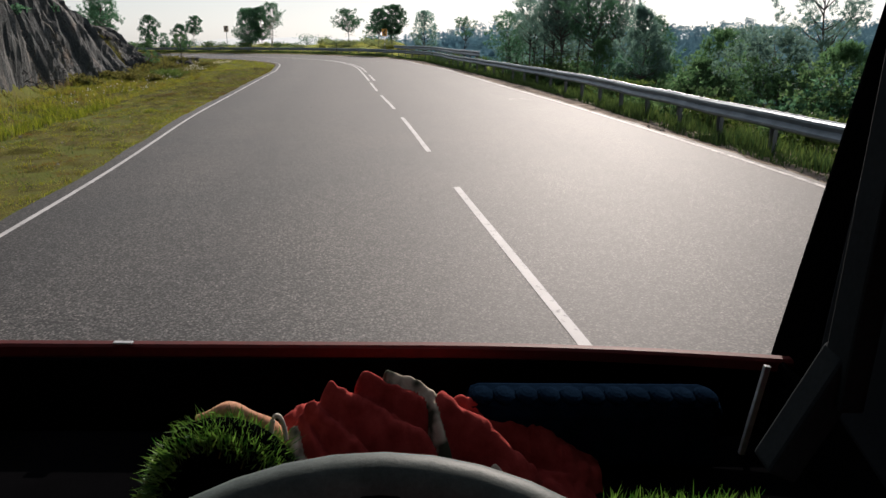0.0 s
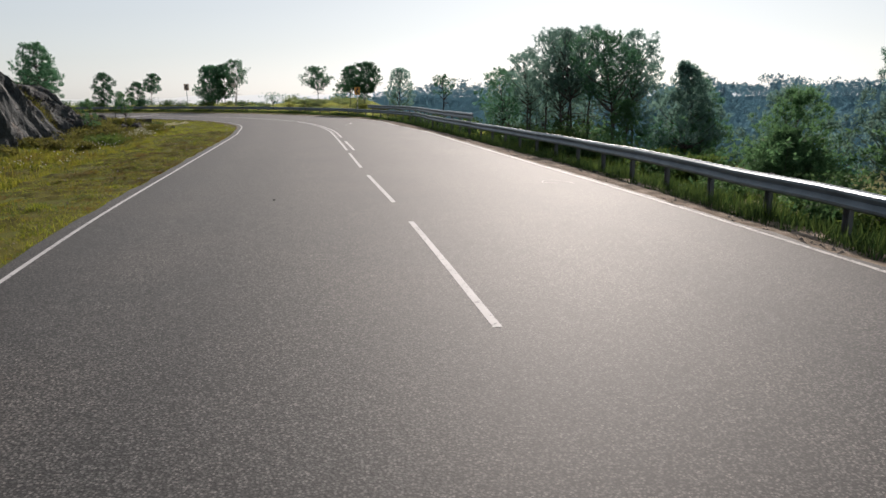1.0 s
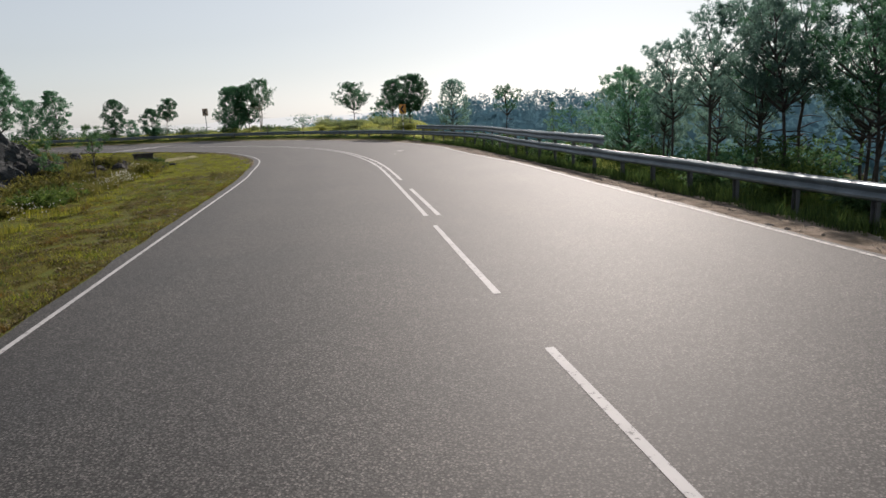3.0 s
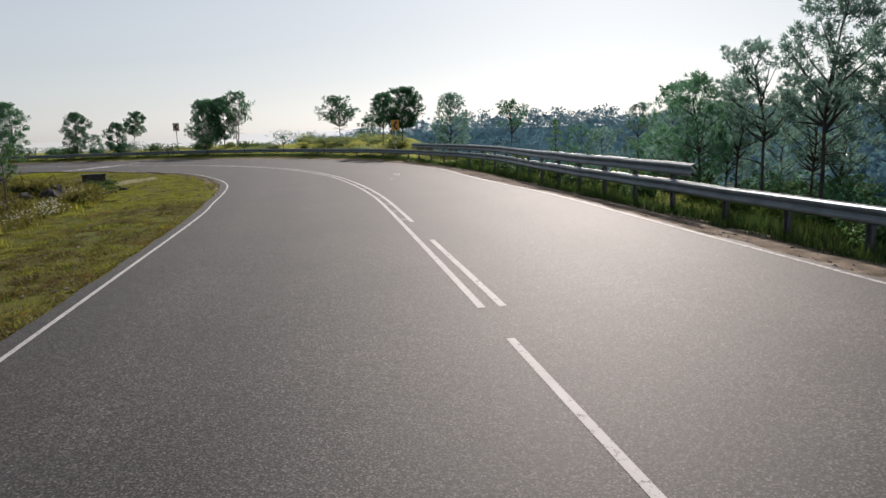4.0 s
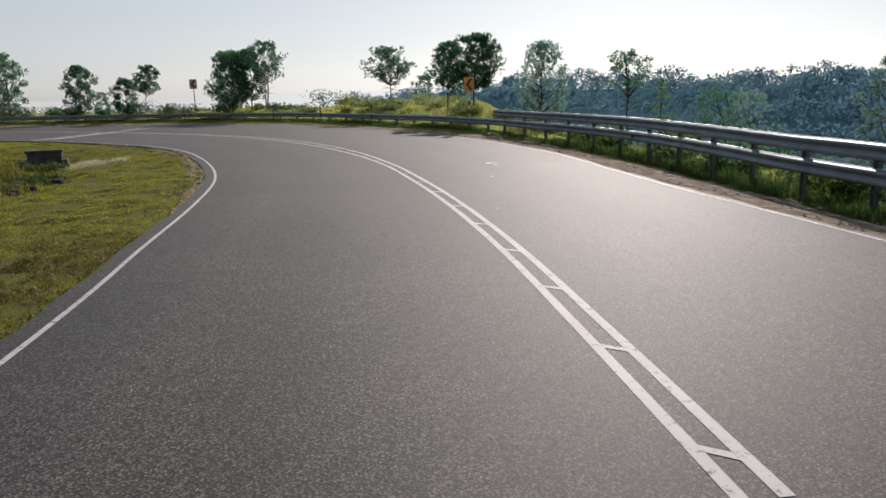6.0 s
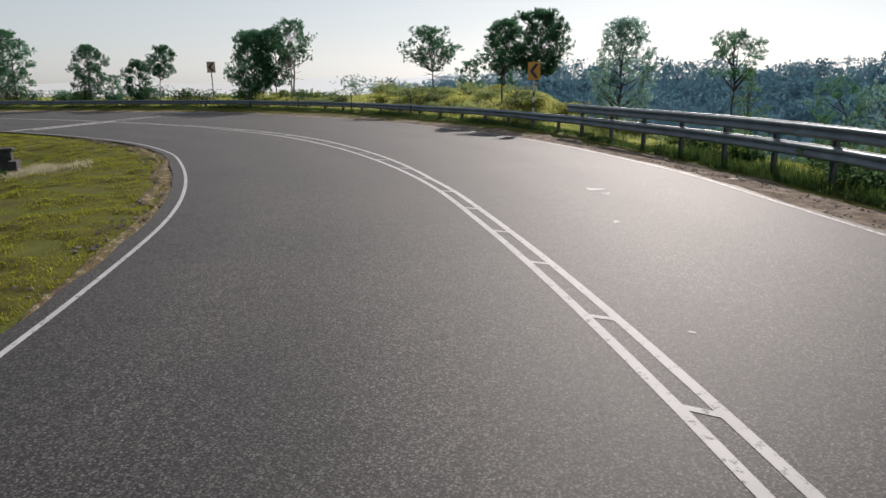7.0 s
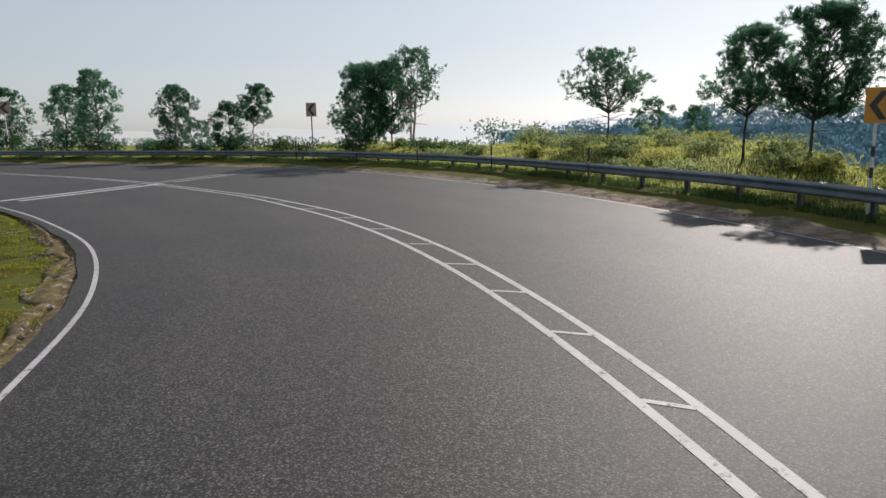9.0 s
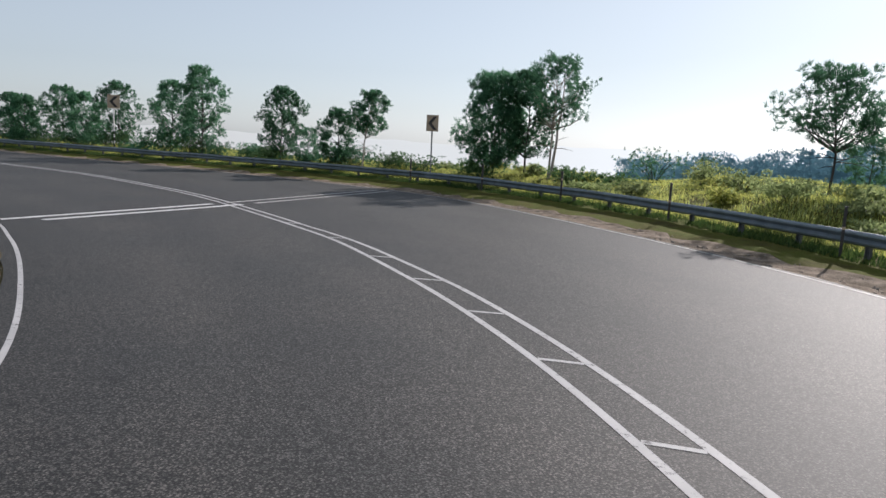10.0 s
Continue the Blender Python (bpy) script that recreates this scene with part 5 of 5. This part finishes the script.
def pebble(x, y, size, z=0.0):
    bm = bmesh.new()
    bmesh.ops.create_icosphere(bm, subdivisions=2, radius=size)
    for v in bm.verts:
        v.co = Vector((v.co.x * 1.4, v.co.y, v.co.z * 0.6)) * (1 + 0.15 * math.sin(v.co.x / size * 3 + v.co.y / size * 2 + x))
    ob = new("dark_stone", bm_mesh("dark_stone", bm, ROCK))
    ob.location = (x, y, z + size * 0.45)
    tagged(ob, "dark stone lying loose beside the traffic lane" if z else "small dark stone lying on the asphalt", "stone", "loose dark stones")


pebble(-4.47, 33.0, 0.018)
for x, y in ((3.49, 37.52), (3.57, 37.25), (3.29, 38.26)):
    pebble(x, y, 0.06, ground_z(x, y) + 0.03)


# ---- the truck cab from which the drive is filmed, standing where it starts ----
RED_PAINT = surface("dusty red vehicle paint", [(0.3, (0.08, 0.009, 0.007)), (0.7, (0.13, 0.016, 0.012))], 3.0, 60.0, 0.6, 0.05, 0.001, spec=0.25)
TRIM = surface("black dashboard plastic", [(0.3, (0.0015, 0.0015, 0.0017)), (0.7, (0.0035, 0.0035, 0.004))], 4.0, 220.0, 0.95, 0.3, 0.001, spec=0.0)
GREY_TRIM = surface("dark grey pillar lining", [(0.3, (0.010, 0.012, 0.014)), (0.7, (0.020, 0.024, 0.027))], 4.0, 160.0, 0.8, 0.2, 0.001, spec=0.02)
WHEEL_GRIP = surface("worn black steering wheel leather", [(0.3, (0.036, 0.050, 0.047)), (0.7, (0.080, 0.100, 0.094))], 30.0, 300.0, 0.55, 0.35, 0.001, spec=0.25)
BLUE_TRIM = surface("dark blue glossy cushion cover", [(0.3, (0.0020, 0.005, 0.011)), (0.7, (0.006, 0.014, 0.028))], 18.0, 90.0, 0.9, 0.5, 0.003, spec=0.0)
LINING = surface("grey pillar lining", [(0.3, (0.012, 0.016, 0.018)), (0.7, (0.022, 0.028, 0.030))], 4.0, 160.0, 0.8, 0.1, 0.001, spec=0.05)
RUBBER = surface("tyre rubber", [(0.3, (0.02, 0.02, 0.02)), (0.7, (0.04, 0.04, 0.038))], 8.0, 60.0, 0.85, 0.4, 0.003)
LAMP_GLASS = surface("clear lamp lens", [(0.3, (0.5, 0.5, 0.5)), (0.7, (0.7, 0.7, 0.7))], 20.0, 90.0, 0.15, 0.2, 0.002)
TURF = leafy("artificial turf", (0.012, 0.075, 0.006), (0.20, 0.36, 0.06), 0.35, 0.3, 0.5)
SEAL = surface("pale door seal", [(0.3, (0.35, 0.36, 0.37)), (0.7, (0.5, 0.51, 0.52))], 9.0, 90.0, 0.5, 0.0)
PEACH = surface("faded peach cotton", [(0.3, (0.42, 0.20, 0.12)), (0.7, (0.58, 0.32, 0.20))], 40.0, 200.0, 0.9, 0.3, 0.001, spec=0.1)
CORD = surface("pale cord", [(0.3, (0.5, 0.45, 0.36)), (0.7, (0.65, 0.6, 0.5))], 60.0, 200.0, 0.8, 0.2, 0.001)


def cloth_material():
    """Red cotton with a pale and dark printed border."""
    m, n, l = nodes_of("red printed cotton")
    b = n["Principled BSDF"]
    hem = n.new("ShaderNodeAttribute")
    hem.attribute_name = "hem"
    base = ramp(n, l, noise_at(n, l, 40.0, 4.0), [(0.3, (0.21, 0.022, 0.019)), (0.7, (0.36, 0.050, 0.042))])
    border = ramp(n, l, hem.outputs["Fac"], [(0.5, (0, 0, 0)), (0.56, (1, 1, 1))])
    tint = ramp(n, l, noise_at(n, l, 25.0, 2.0), [(0.44, (0.5, 0.42, 0.33)), (0.56, (0.05, 0.06, 0.04))])
    l.new(mix(n, l, border, base, tint), b.inputs["Base Color"])
    b.inputs["Roughness"].default_value = 0.95
    b.inputs["Specular IOR Level"].default_value = 0.1
    bp = n.new("ShaderNodeBump")
    bp.inputs["Strength"].default_value, bp.inputs["Distance"].default_value = 0.4, 0.002
    l.new(noise_at(n, l, 260.0, 2.0), bp.inputs["Height"])
    l.new(bp.outputs[0], b.inputs["Normal"])
    return m


CLOTH = cloth_material()
CAB = Matrix.Translation((-0.058, 12.506, 0.002)) @ Matrix.Rotation(radians(1.5), 4, "Z")


def slab(name, lo, hi, material, parent, bevel=0.006, label=""):
    """A bevelled block between two corners."""
    lo, hi = Vector(lo), Vector(hi)
    s, c = hi - lo, (hi + lo) / 2
    return part(name, bm_mesh(name, box_bm(s.x, s.y, s.z, bevel, Matrix.Translation((c.x, c.y, lo.z))), material), parent, label)


def bar(name, a, b, across, up, material, parent, label=""):
    """A bevelled bar from a to b, its section given by two half widths."""
    a, b = Vector(a), Vector(b)
    d = b - a
    bm = box_bm(across * 2, up * 2, d.length, min(across, up) * 0.3)
    bmesh.ops.transform(bm, matrix=Matrix.Translation(a) @ d.to_track_quat("Z", "Y").to_matrix().to_4x4(), verts=bm.verts)
    return part(name, bm_mesh(name, bm, material), parent, label)


def ring_mesh(name, radius, thick, material, sides=48, section=14):
    a, b = np.linspace(0, 2 * np.pi, sides, endpoint=False), np.linspace(0, 2 * np.pi, section, endpoint=False)
    r = np.broadcast_to(radius + thick * np.cos(b)[None, :], (sides, section))
    v = np.stack([r * np.cos(a)[:, None], r * np.sin(a)[:, None], np.broadcast_to(thick * np.sin(b)[None, :], r.shape)], 2)
    i, j = np.meshgrid(np.arange(sides), np.arange(section), indexing="ij")
    q = lambda p, s: ((p % sides) * section + s % section).ravel()
    return mesh_of(name, v, np.stack([q(i, j), q(i + 1, j), q(i + 1, j + 1), q(i, j + 1)], 1), material, True)


def truck_cab():
    cab = tagged(new("truck_cab"), "red truck cab with black dashboard, pillars and steering wheel", "truck")
    cab.matrix_world = CAB
    slab("floor_panel", (-0.96, -0.75, 0.78), (0.96, 0.9, 0.82), TRIM, cab)
    slab("back_panel", (-0.98, -0.80, 0.78), (0.98, -0.755, 2.56), RED_PAINT, cab)
    slab("roof", (-1.05, -0.80, 2.572), (1.05, 0.78, 2.63), RED_PAINT, cab, 0.02)
    slab("roof_lining", (-0.93, -0.74, 2.53), (0.93, 0.7, 2.555), GREY_TRIM, cab)
    front = slab("front_panel", (-1.0, 0.988, 0.62), (1.0, 1.0, 1.50), RED_PAINT, cab, 0.005, "red painted front panel with a thin top ledge")
    xs = np.linspace(-1.0, 1.0, 41)
    mids = np.stack([xs, 0.987 - 0.15 * np.clip(np.abs(xs) - 0.4, 0, 1) ** 2, 0 * xs + 1.515], 1)
    ring = np.array([(-0.011, -0.011), (-0.011, 0.004), (-0.007, 0.008), (0.003, 0.009), (0.009, 0.004), (0.009, -0.011)])
    v = mids[:, None] + np.stack([0 * ring[:, 0], ring[:, 0], ring[:, 1]], 1)[None]
    i, j = np.meshgrid(np.arange(40), np.arange(6), indexing="ij")
    f = np.stack([i * 6 + j, i * 6 + (j + 1) % 6, (i + 1) * 6 + (j + 1) % 6, (i + 1) * 6 + j], 2).reshape(-1, 4)
    part("ledge", mesh_of("ledge", v, f, RED_PAINT, False), front, "curved red ledge below the windscreen")
    slab("grille", (-0.45, 1.003, 0.85), (0.45, 1.03, 1.15), TRIM, front)
    for x in (-0.74, 0.74):
        slab("headlight", (x - 0.13, 1.003, 0.86), (x + 0.13, 1.05, 1.08), LAMP_GLASS, front, 0.02, "rectangular headlight")
    slab("washer_jet", (-0.085, 0.974, 1.5245), (-0.055, 0.983, 1.5275), SEAL, front, 0.001, "small pale washer jet on the ledge")
    slab("bumper", (-1.0, 0.98, 0.42), (1.0, 1.12, 0.6), POST, cab, 0.02)
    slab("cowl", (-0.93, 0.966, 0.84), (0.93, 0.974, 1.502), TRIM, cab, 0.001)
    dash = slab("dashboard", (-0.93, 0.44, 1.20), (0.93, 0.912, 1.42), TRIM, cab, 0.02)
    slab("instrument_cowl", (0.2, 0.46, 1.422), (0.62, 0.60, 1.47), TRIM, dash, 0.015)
    for s in (-1, 1):
        door = slab("door", (s * 0.955 - 0.022, -0.74, 0.80), (s * 0.955 + 0.022, 0.88, 1.48), RED_PAINT, cab, 0.01, "red door with black inner lining")
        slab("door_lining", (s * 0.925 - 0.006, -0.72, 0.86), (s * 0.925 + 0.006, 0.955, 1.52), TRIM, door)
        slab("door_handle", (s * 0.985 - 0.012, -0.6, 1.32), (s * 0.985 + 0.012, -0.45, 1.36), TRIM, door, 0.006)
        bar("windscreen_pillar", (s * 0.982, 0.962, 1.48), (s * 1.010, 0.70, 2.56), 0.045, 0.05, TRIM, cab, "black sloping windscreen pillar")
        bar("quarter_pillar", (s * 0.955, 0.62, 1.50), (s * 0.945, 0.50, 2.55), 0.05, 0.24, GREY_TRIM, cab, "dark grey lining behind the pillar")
        lining = bar("pillar_lining", (s * 0.848, 0.62, 2.5), (s * 0.826, 0.62, 1.63), 0.022, 0.012, LINING, cab, "grey moulded lining inside the pillar")
        bar("foot", (s * 0.832, 0.628, 1.68), (s * 0.775, 0.628, 1.55), 0.020, 0.016, LINING, lining)
        bar("rear_pillar", (s * 0.955, -0.70, 1.50), (s * 0.955, -0.70, 2.55), 0.03, 0.06, RED_PAINT, cab)
        bar("window_seal", (s * 0.862, 0.85, 1.556), (s * 0.843, 0.85, 1.421), 0.0035, 0.004, SEAL, cab, "pale rubber edge below the pillar")
        slab("chassis_rail", (s * 0.4 - 0.04, -1.5, 0.55), (s * 0.4 + 0.04, 0.9, 0.72), POST, cab)
    slab("windscreen_header", (-0.95, 0.66, 2.46), (0.95, 0.72, 2.56), TRIM, cab)
    # steering wheel
    top, back = Vector((0.40, 0.40, 1.695)), Vector((0, -0.85, -0.527))
    hub = top + back * 0.24
    axis = Vector((0, -0.527, 0.85))
    wheel = part("steering_wheel", ring_mesh("steering_wheel", 0.24, 0.017, WHEEL_GRIP), cab, "black grained steering wheel")
    turn = axis.to_track_quat("Z", "Y").to_matrix().to_4x4()
    wheel.matrix_basis = Matrix.Translation(hub) @ turn
    bm = bmesh.new()
    bmesh.ops.create_cone(bm, cap_ends=True, segments=24, radius1=0.06, radius2=0.05, depth=0.05)
    part("hub", bm_mesh("hub", bm, TRIM), wheel)
    for a in (90, 210, 330):
        c, s_ = math.cos(radians(a)), math.sin(radians(a))
        bar("spoke", (c * 0.05, s_ * 0.05, 0), (c * 0.228, s_ * 0.228, 0), 0.014, 0.008, TRIM, wheel)
    bar("steering_column", hub - axis * 0.03, (0.40, 0.62, 1.25), 0.03, 0.03, TRIM, cab)
    # mirror
    mirror = slab("rear_view_mirror", (-0.22, 0.56, 2.22), (0.06, 0.59, 2.33), TRIM, cab, 0.012, "black rounded rear-view mirror")
    slab("mirror_glass", (-0.205, 0.556, 2.232), (0.045, 0.5585, 2.318), STEEL, mirror, 0.001)
    bar("stalk", (-0.08, 0.595, 2.30), (-0.08, 0.66, 2.50), 0.008, 0.008, TRIM, mirror)
    # wheels
    for x, y in ((-0.83, 0.45), (0.83, 0.45), (-0.83, -1.25), (0.83, -1.25)):
        w = part("road_wheel", ring_mesh("road_wheel", 0.28, 0.115, RUBBER, 40, 12), cab, "black rubber tyre")
        w.matrix_basis = Matrix.Translation((x, y, 0.395)) @ Matrix.Rotation(radians(90), 4, "Y")
        bm = bmesh.new()
        bmesh.ops.create_cone(bm, cap_ends=True, segments=28, radius1=0.2, radius2=0.17, depth=0.12)
        part("rim", bm_mesh("rim", bm, POST), w)
    for y in (0.45, -1.25):
        bar("axle", (-0.8, y, 0.395), (0.8, y, 0.395), 0.05, 0.05, POST, cab)
        for s in (-0.4, 0.4):
            bar("spring", (s, y, 0.43), (s, y, 0.56), 0.04, 0.06, POST, cab)
    return cab


truck_cab()


def cloth():
    """A crumpled bundle of rounded folds lying over one another, high at one end and trailing off at the other."""
    nx, ny = 190, 120
    x, y = np.meshgrid(np.linspace(0.215, 0.635, nx), np.linspace(0.655, 0.90, ny), indexing="ij")
    wx, wy = x + 0.006 * mottle(x, y, 0.035, 3.0), y + 0.006 * mottle(x, y, 0.03, 4.0)
    z, hem = np.full(x.shape, -0.01), np.zeros(x.shape)
    # each fold: two ends, the height at both, the half width, whether it carries the printed hem
    folds = [((0.262, 0.815), (0.355, 0.825), 0.088, 0.108, 0.075, 0), ((0.345, 0.825), (0.430, 0.815), 0.108, 0.080, 0.06, 0),
             ((0.285, 0.805), (0.400, 0.755), 0.128, 0.090, 0.032, 0), ((0.262, 0.795), (0.345, 0.735), 0.108, 0.070, 0.028, 0),
             ((0.250, 0.790), (0.305, 0.715), 0.092, 0.045, 0.024, 0), ((0.325, 0.815), (0.395, 0.790), 0.138, 0.118, 0.030, 0),
             ((0.238, 0.775), (0.272, 0.705), 0.082, 0.030, 0.020, 1), ((0.360, 0.820), (0.412, 0.800), 0.143, 0.122, 0.022, 1), ((0.412, 0.800), (0.432, 0.760), 0.122, 0.076, 0.016, 1),
             ((0.425, 0.800), (0.480, 0.780), 0.118, 0.088, 0.030, 0), ((0.480, 0.780), (0.535, 0.745), 0.088, 0.052, 0.026, 0),
             ((0.455, 0.825), (0.560, 0.820), 0.098, 0.074, 0.042, 0), ((0.560, 0.820), (0.612, 0.795), 0.074, 0.024, 0.040, 0),
             ((0.405, 0.735), (0.470, 0.722), 0.062, 0.050, 0.020, 0), ((0.440, 0.712), (0.505, 0.706), 0.040, 0.030, 0.018, 0), ((0.500, 0.735), (0.548, 0.708), 0.052, 0.024, 0.016, 1),
             ((0.300, 0.730), (0.420, 0.715), 0.050, 0.030, 0.050, 0), ((0.420, 0.745), (0.570, 0.760), 0.045, 0.020, 0.055, 0)]
    for (ax, ay), (bx, by), ha, hb, half, edge in folds:
        t = np.clip(((wx - ax) * (bx - ax) + (wy - ay) * (by - ay)) / ((bx - ax) ** 2 + (by - ay) ** 2), 0, 1)
        d = np.hypot(wx - ax - t * (bx - ax), wy - ay - t * (by - ay)) / half
        h = (ha + (hb - ha) * t) * np.where(d < 1, np.clip(1 - d**2, 0, 1) ** 0.8, -0.1)
        hem = np.where(h > z, edge * (np.abs(d) < 0.8), hem)
        z = np.maximum(z, h)
    z = np.where(z > 0.01, z + 0.003 * mottle(x, y, 0.012, 5.0) + 0.006 * np.abs(mottle(2.2 * x + y, x - 1.2 * y, 0.03, 6.0)), z)
    i, j = np.meshgrid(np.arange(nx - 1), np.arange(ny - 1), indexing="ij")
    i = (i * ny + j).ravel()
    f = np.stack([i, i + ny, i + ny + 1, i + 1], 1)
    f = f[z.ravel()[f].max(1) > 0.002]
    ob = new("cloth", mesh_of("cloth", np.stack([x, y, np.maximum(z, 0.0)], 2), f, CLOTH, True))
    ob.data.attributes.new("hem", "FLOAT", "POINT").data.foreach_set("value", hem.ravel().astype(np.float32))
    ob.matrix_world = CAB @ Matrix.Translation((0, 0, 1.421))
    tagged(ob, "crumpled red printed cotton cloth lying on the dashboard", "cloth")


cloth()


def turf_roll():
    """An arch of artificial turf round a dark rounded body, with cloth tucked behind and a loop of cord."""
    ob = tagged(new("turf_roll"), "rolled strip of bright green artificial turf on the dashboard", "artificial turf")
    ob.matrix_world = CAB @ Matrix.Translation((0.163, 0.735, 1.421))
    r = np.random.default_rng(3)
    ang = np.linspace(0, np.pi, 30)
    body = np.stack([np.cos(ang) * 0.082, 0 * ang, np.sin(ang) * 0.098], 1)
    v, f = tube(body, np.full(30, 0.020), 10)
    part("backing", mesh_of("backing", v, f, TRIM, True), ob)
    bm = bmesh.new()
    bmesh.ops.create_uvsphere(bm, u_segments=24, v_segments=12, radius=0.078, matrix=Matrix.Translation((0, 0.03, 0.0)) @ Matrix.Diagonal((1, 0.5, 1.1, 1)))
    bmesh.ops.bisect_plane(bm, geom=bm.verts[:] + bm.edges[:] + bm.faces[:], plane_co=(0, 0, 0.001), plane_no=(0, 0, -1), clear_outer=True)
    part("core", bm_mesh("core", bm, TRIM), ob)
    n = 1700
    a = r.uniform(0.0, np.pi, n)
    c = np.stack([np.cos(a) * 0.084, r.uniform(-0.028, 0.02, n), np.sin(a) * 0.1], 1) + r.normal(size=(n, 3)) * 0.005
    c[:, 2] = np.clip(c[:, 2], 0.004, 1)
    ways = np.stack([np.cos(a), r.normal(size=n) * 0.5 - 0.35, np.sin(a) + 0.15], 1)
    v, f = tufts(c, ways, 0.019, 0.0022, 2, r, 0.35)
    part("turf", mesh_of("turf", v, f, TURF), ob, "bright green plastic turf")
    t = np.linspace(0.35, 2.1, 18)
    v, f = tube(np.stack([np.cos(t) * 0.075, 0.036 + 0 * t, np.sin(t) * 0.106], 1), 0.011 + 0.003 * np.sin(t * 9), 10)
    part("lining", mesh_of("lining", v, f, PEACH, True), ob, "peach-coloured cloth folded behind the turf")
    t = np.linspace(0, np.pi, 14)
    v, f = tube(np.stack([0.066 + 0.009 * np.cos(t), 0.012 + 0 * t, 0.082 + 0.034 * np.sin(t)], 1), np.full(14, 0.003), 8)
    part("cord", mesh_of("cord", v, f, CORD, True), ob, "pale looped cord")


turf_roll()


def turf_strip():
    ob = tagged(new("turf_strip"), "small strip of green artificial turf on the dashboard edge", "artificial turf")
    ob.matrix_world = CAB @ Matrix.Translation((0.69, 0.62, 1.421))
    r = np.random.default_rng(4)
    part("backing", bm_mesh("backing", box_bm(0.17, 0.05, 0.07, 0.006), TRIM), ob)
    n = 900
    c = np.stack([r.uniform(-0.08, 0.08, n), r.uniform(-0.02, 0.02, n), np.full(n, 0.07)], 1)
    v, f = tufts(c, np.tile([0, -0.1, 1.0], (n, 1)), 0.022, 0.002, 2, r, 0.35)
    part("turf", mesh_of("turf", v, f, TURF), ob, "bright green plastic turf")


turf_strip()


def dash_cushion():
    """A dark cushion with a rope-like row of stitched rolls along its top."""
    ob = tagged(new("dash_cushion"), "dark blue glossy cushion with a braided top edge", "cushion")
    ob.matrix_world = CAB @ Matrix.Translation((0.63, 0.845, 1.421))
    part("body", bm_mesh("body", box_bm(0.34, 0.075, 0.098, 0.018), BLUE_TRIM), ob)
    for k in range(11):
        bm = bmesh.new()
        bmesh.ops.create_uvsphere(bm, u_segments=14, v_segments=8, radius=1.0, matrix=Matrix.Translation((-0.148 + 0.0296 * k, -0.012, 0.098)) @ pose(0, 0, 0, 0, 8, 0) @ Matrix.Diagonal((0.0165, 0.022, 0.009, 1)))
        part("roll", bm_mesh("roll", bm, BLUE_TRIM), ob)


dash_cushion()
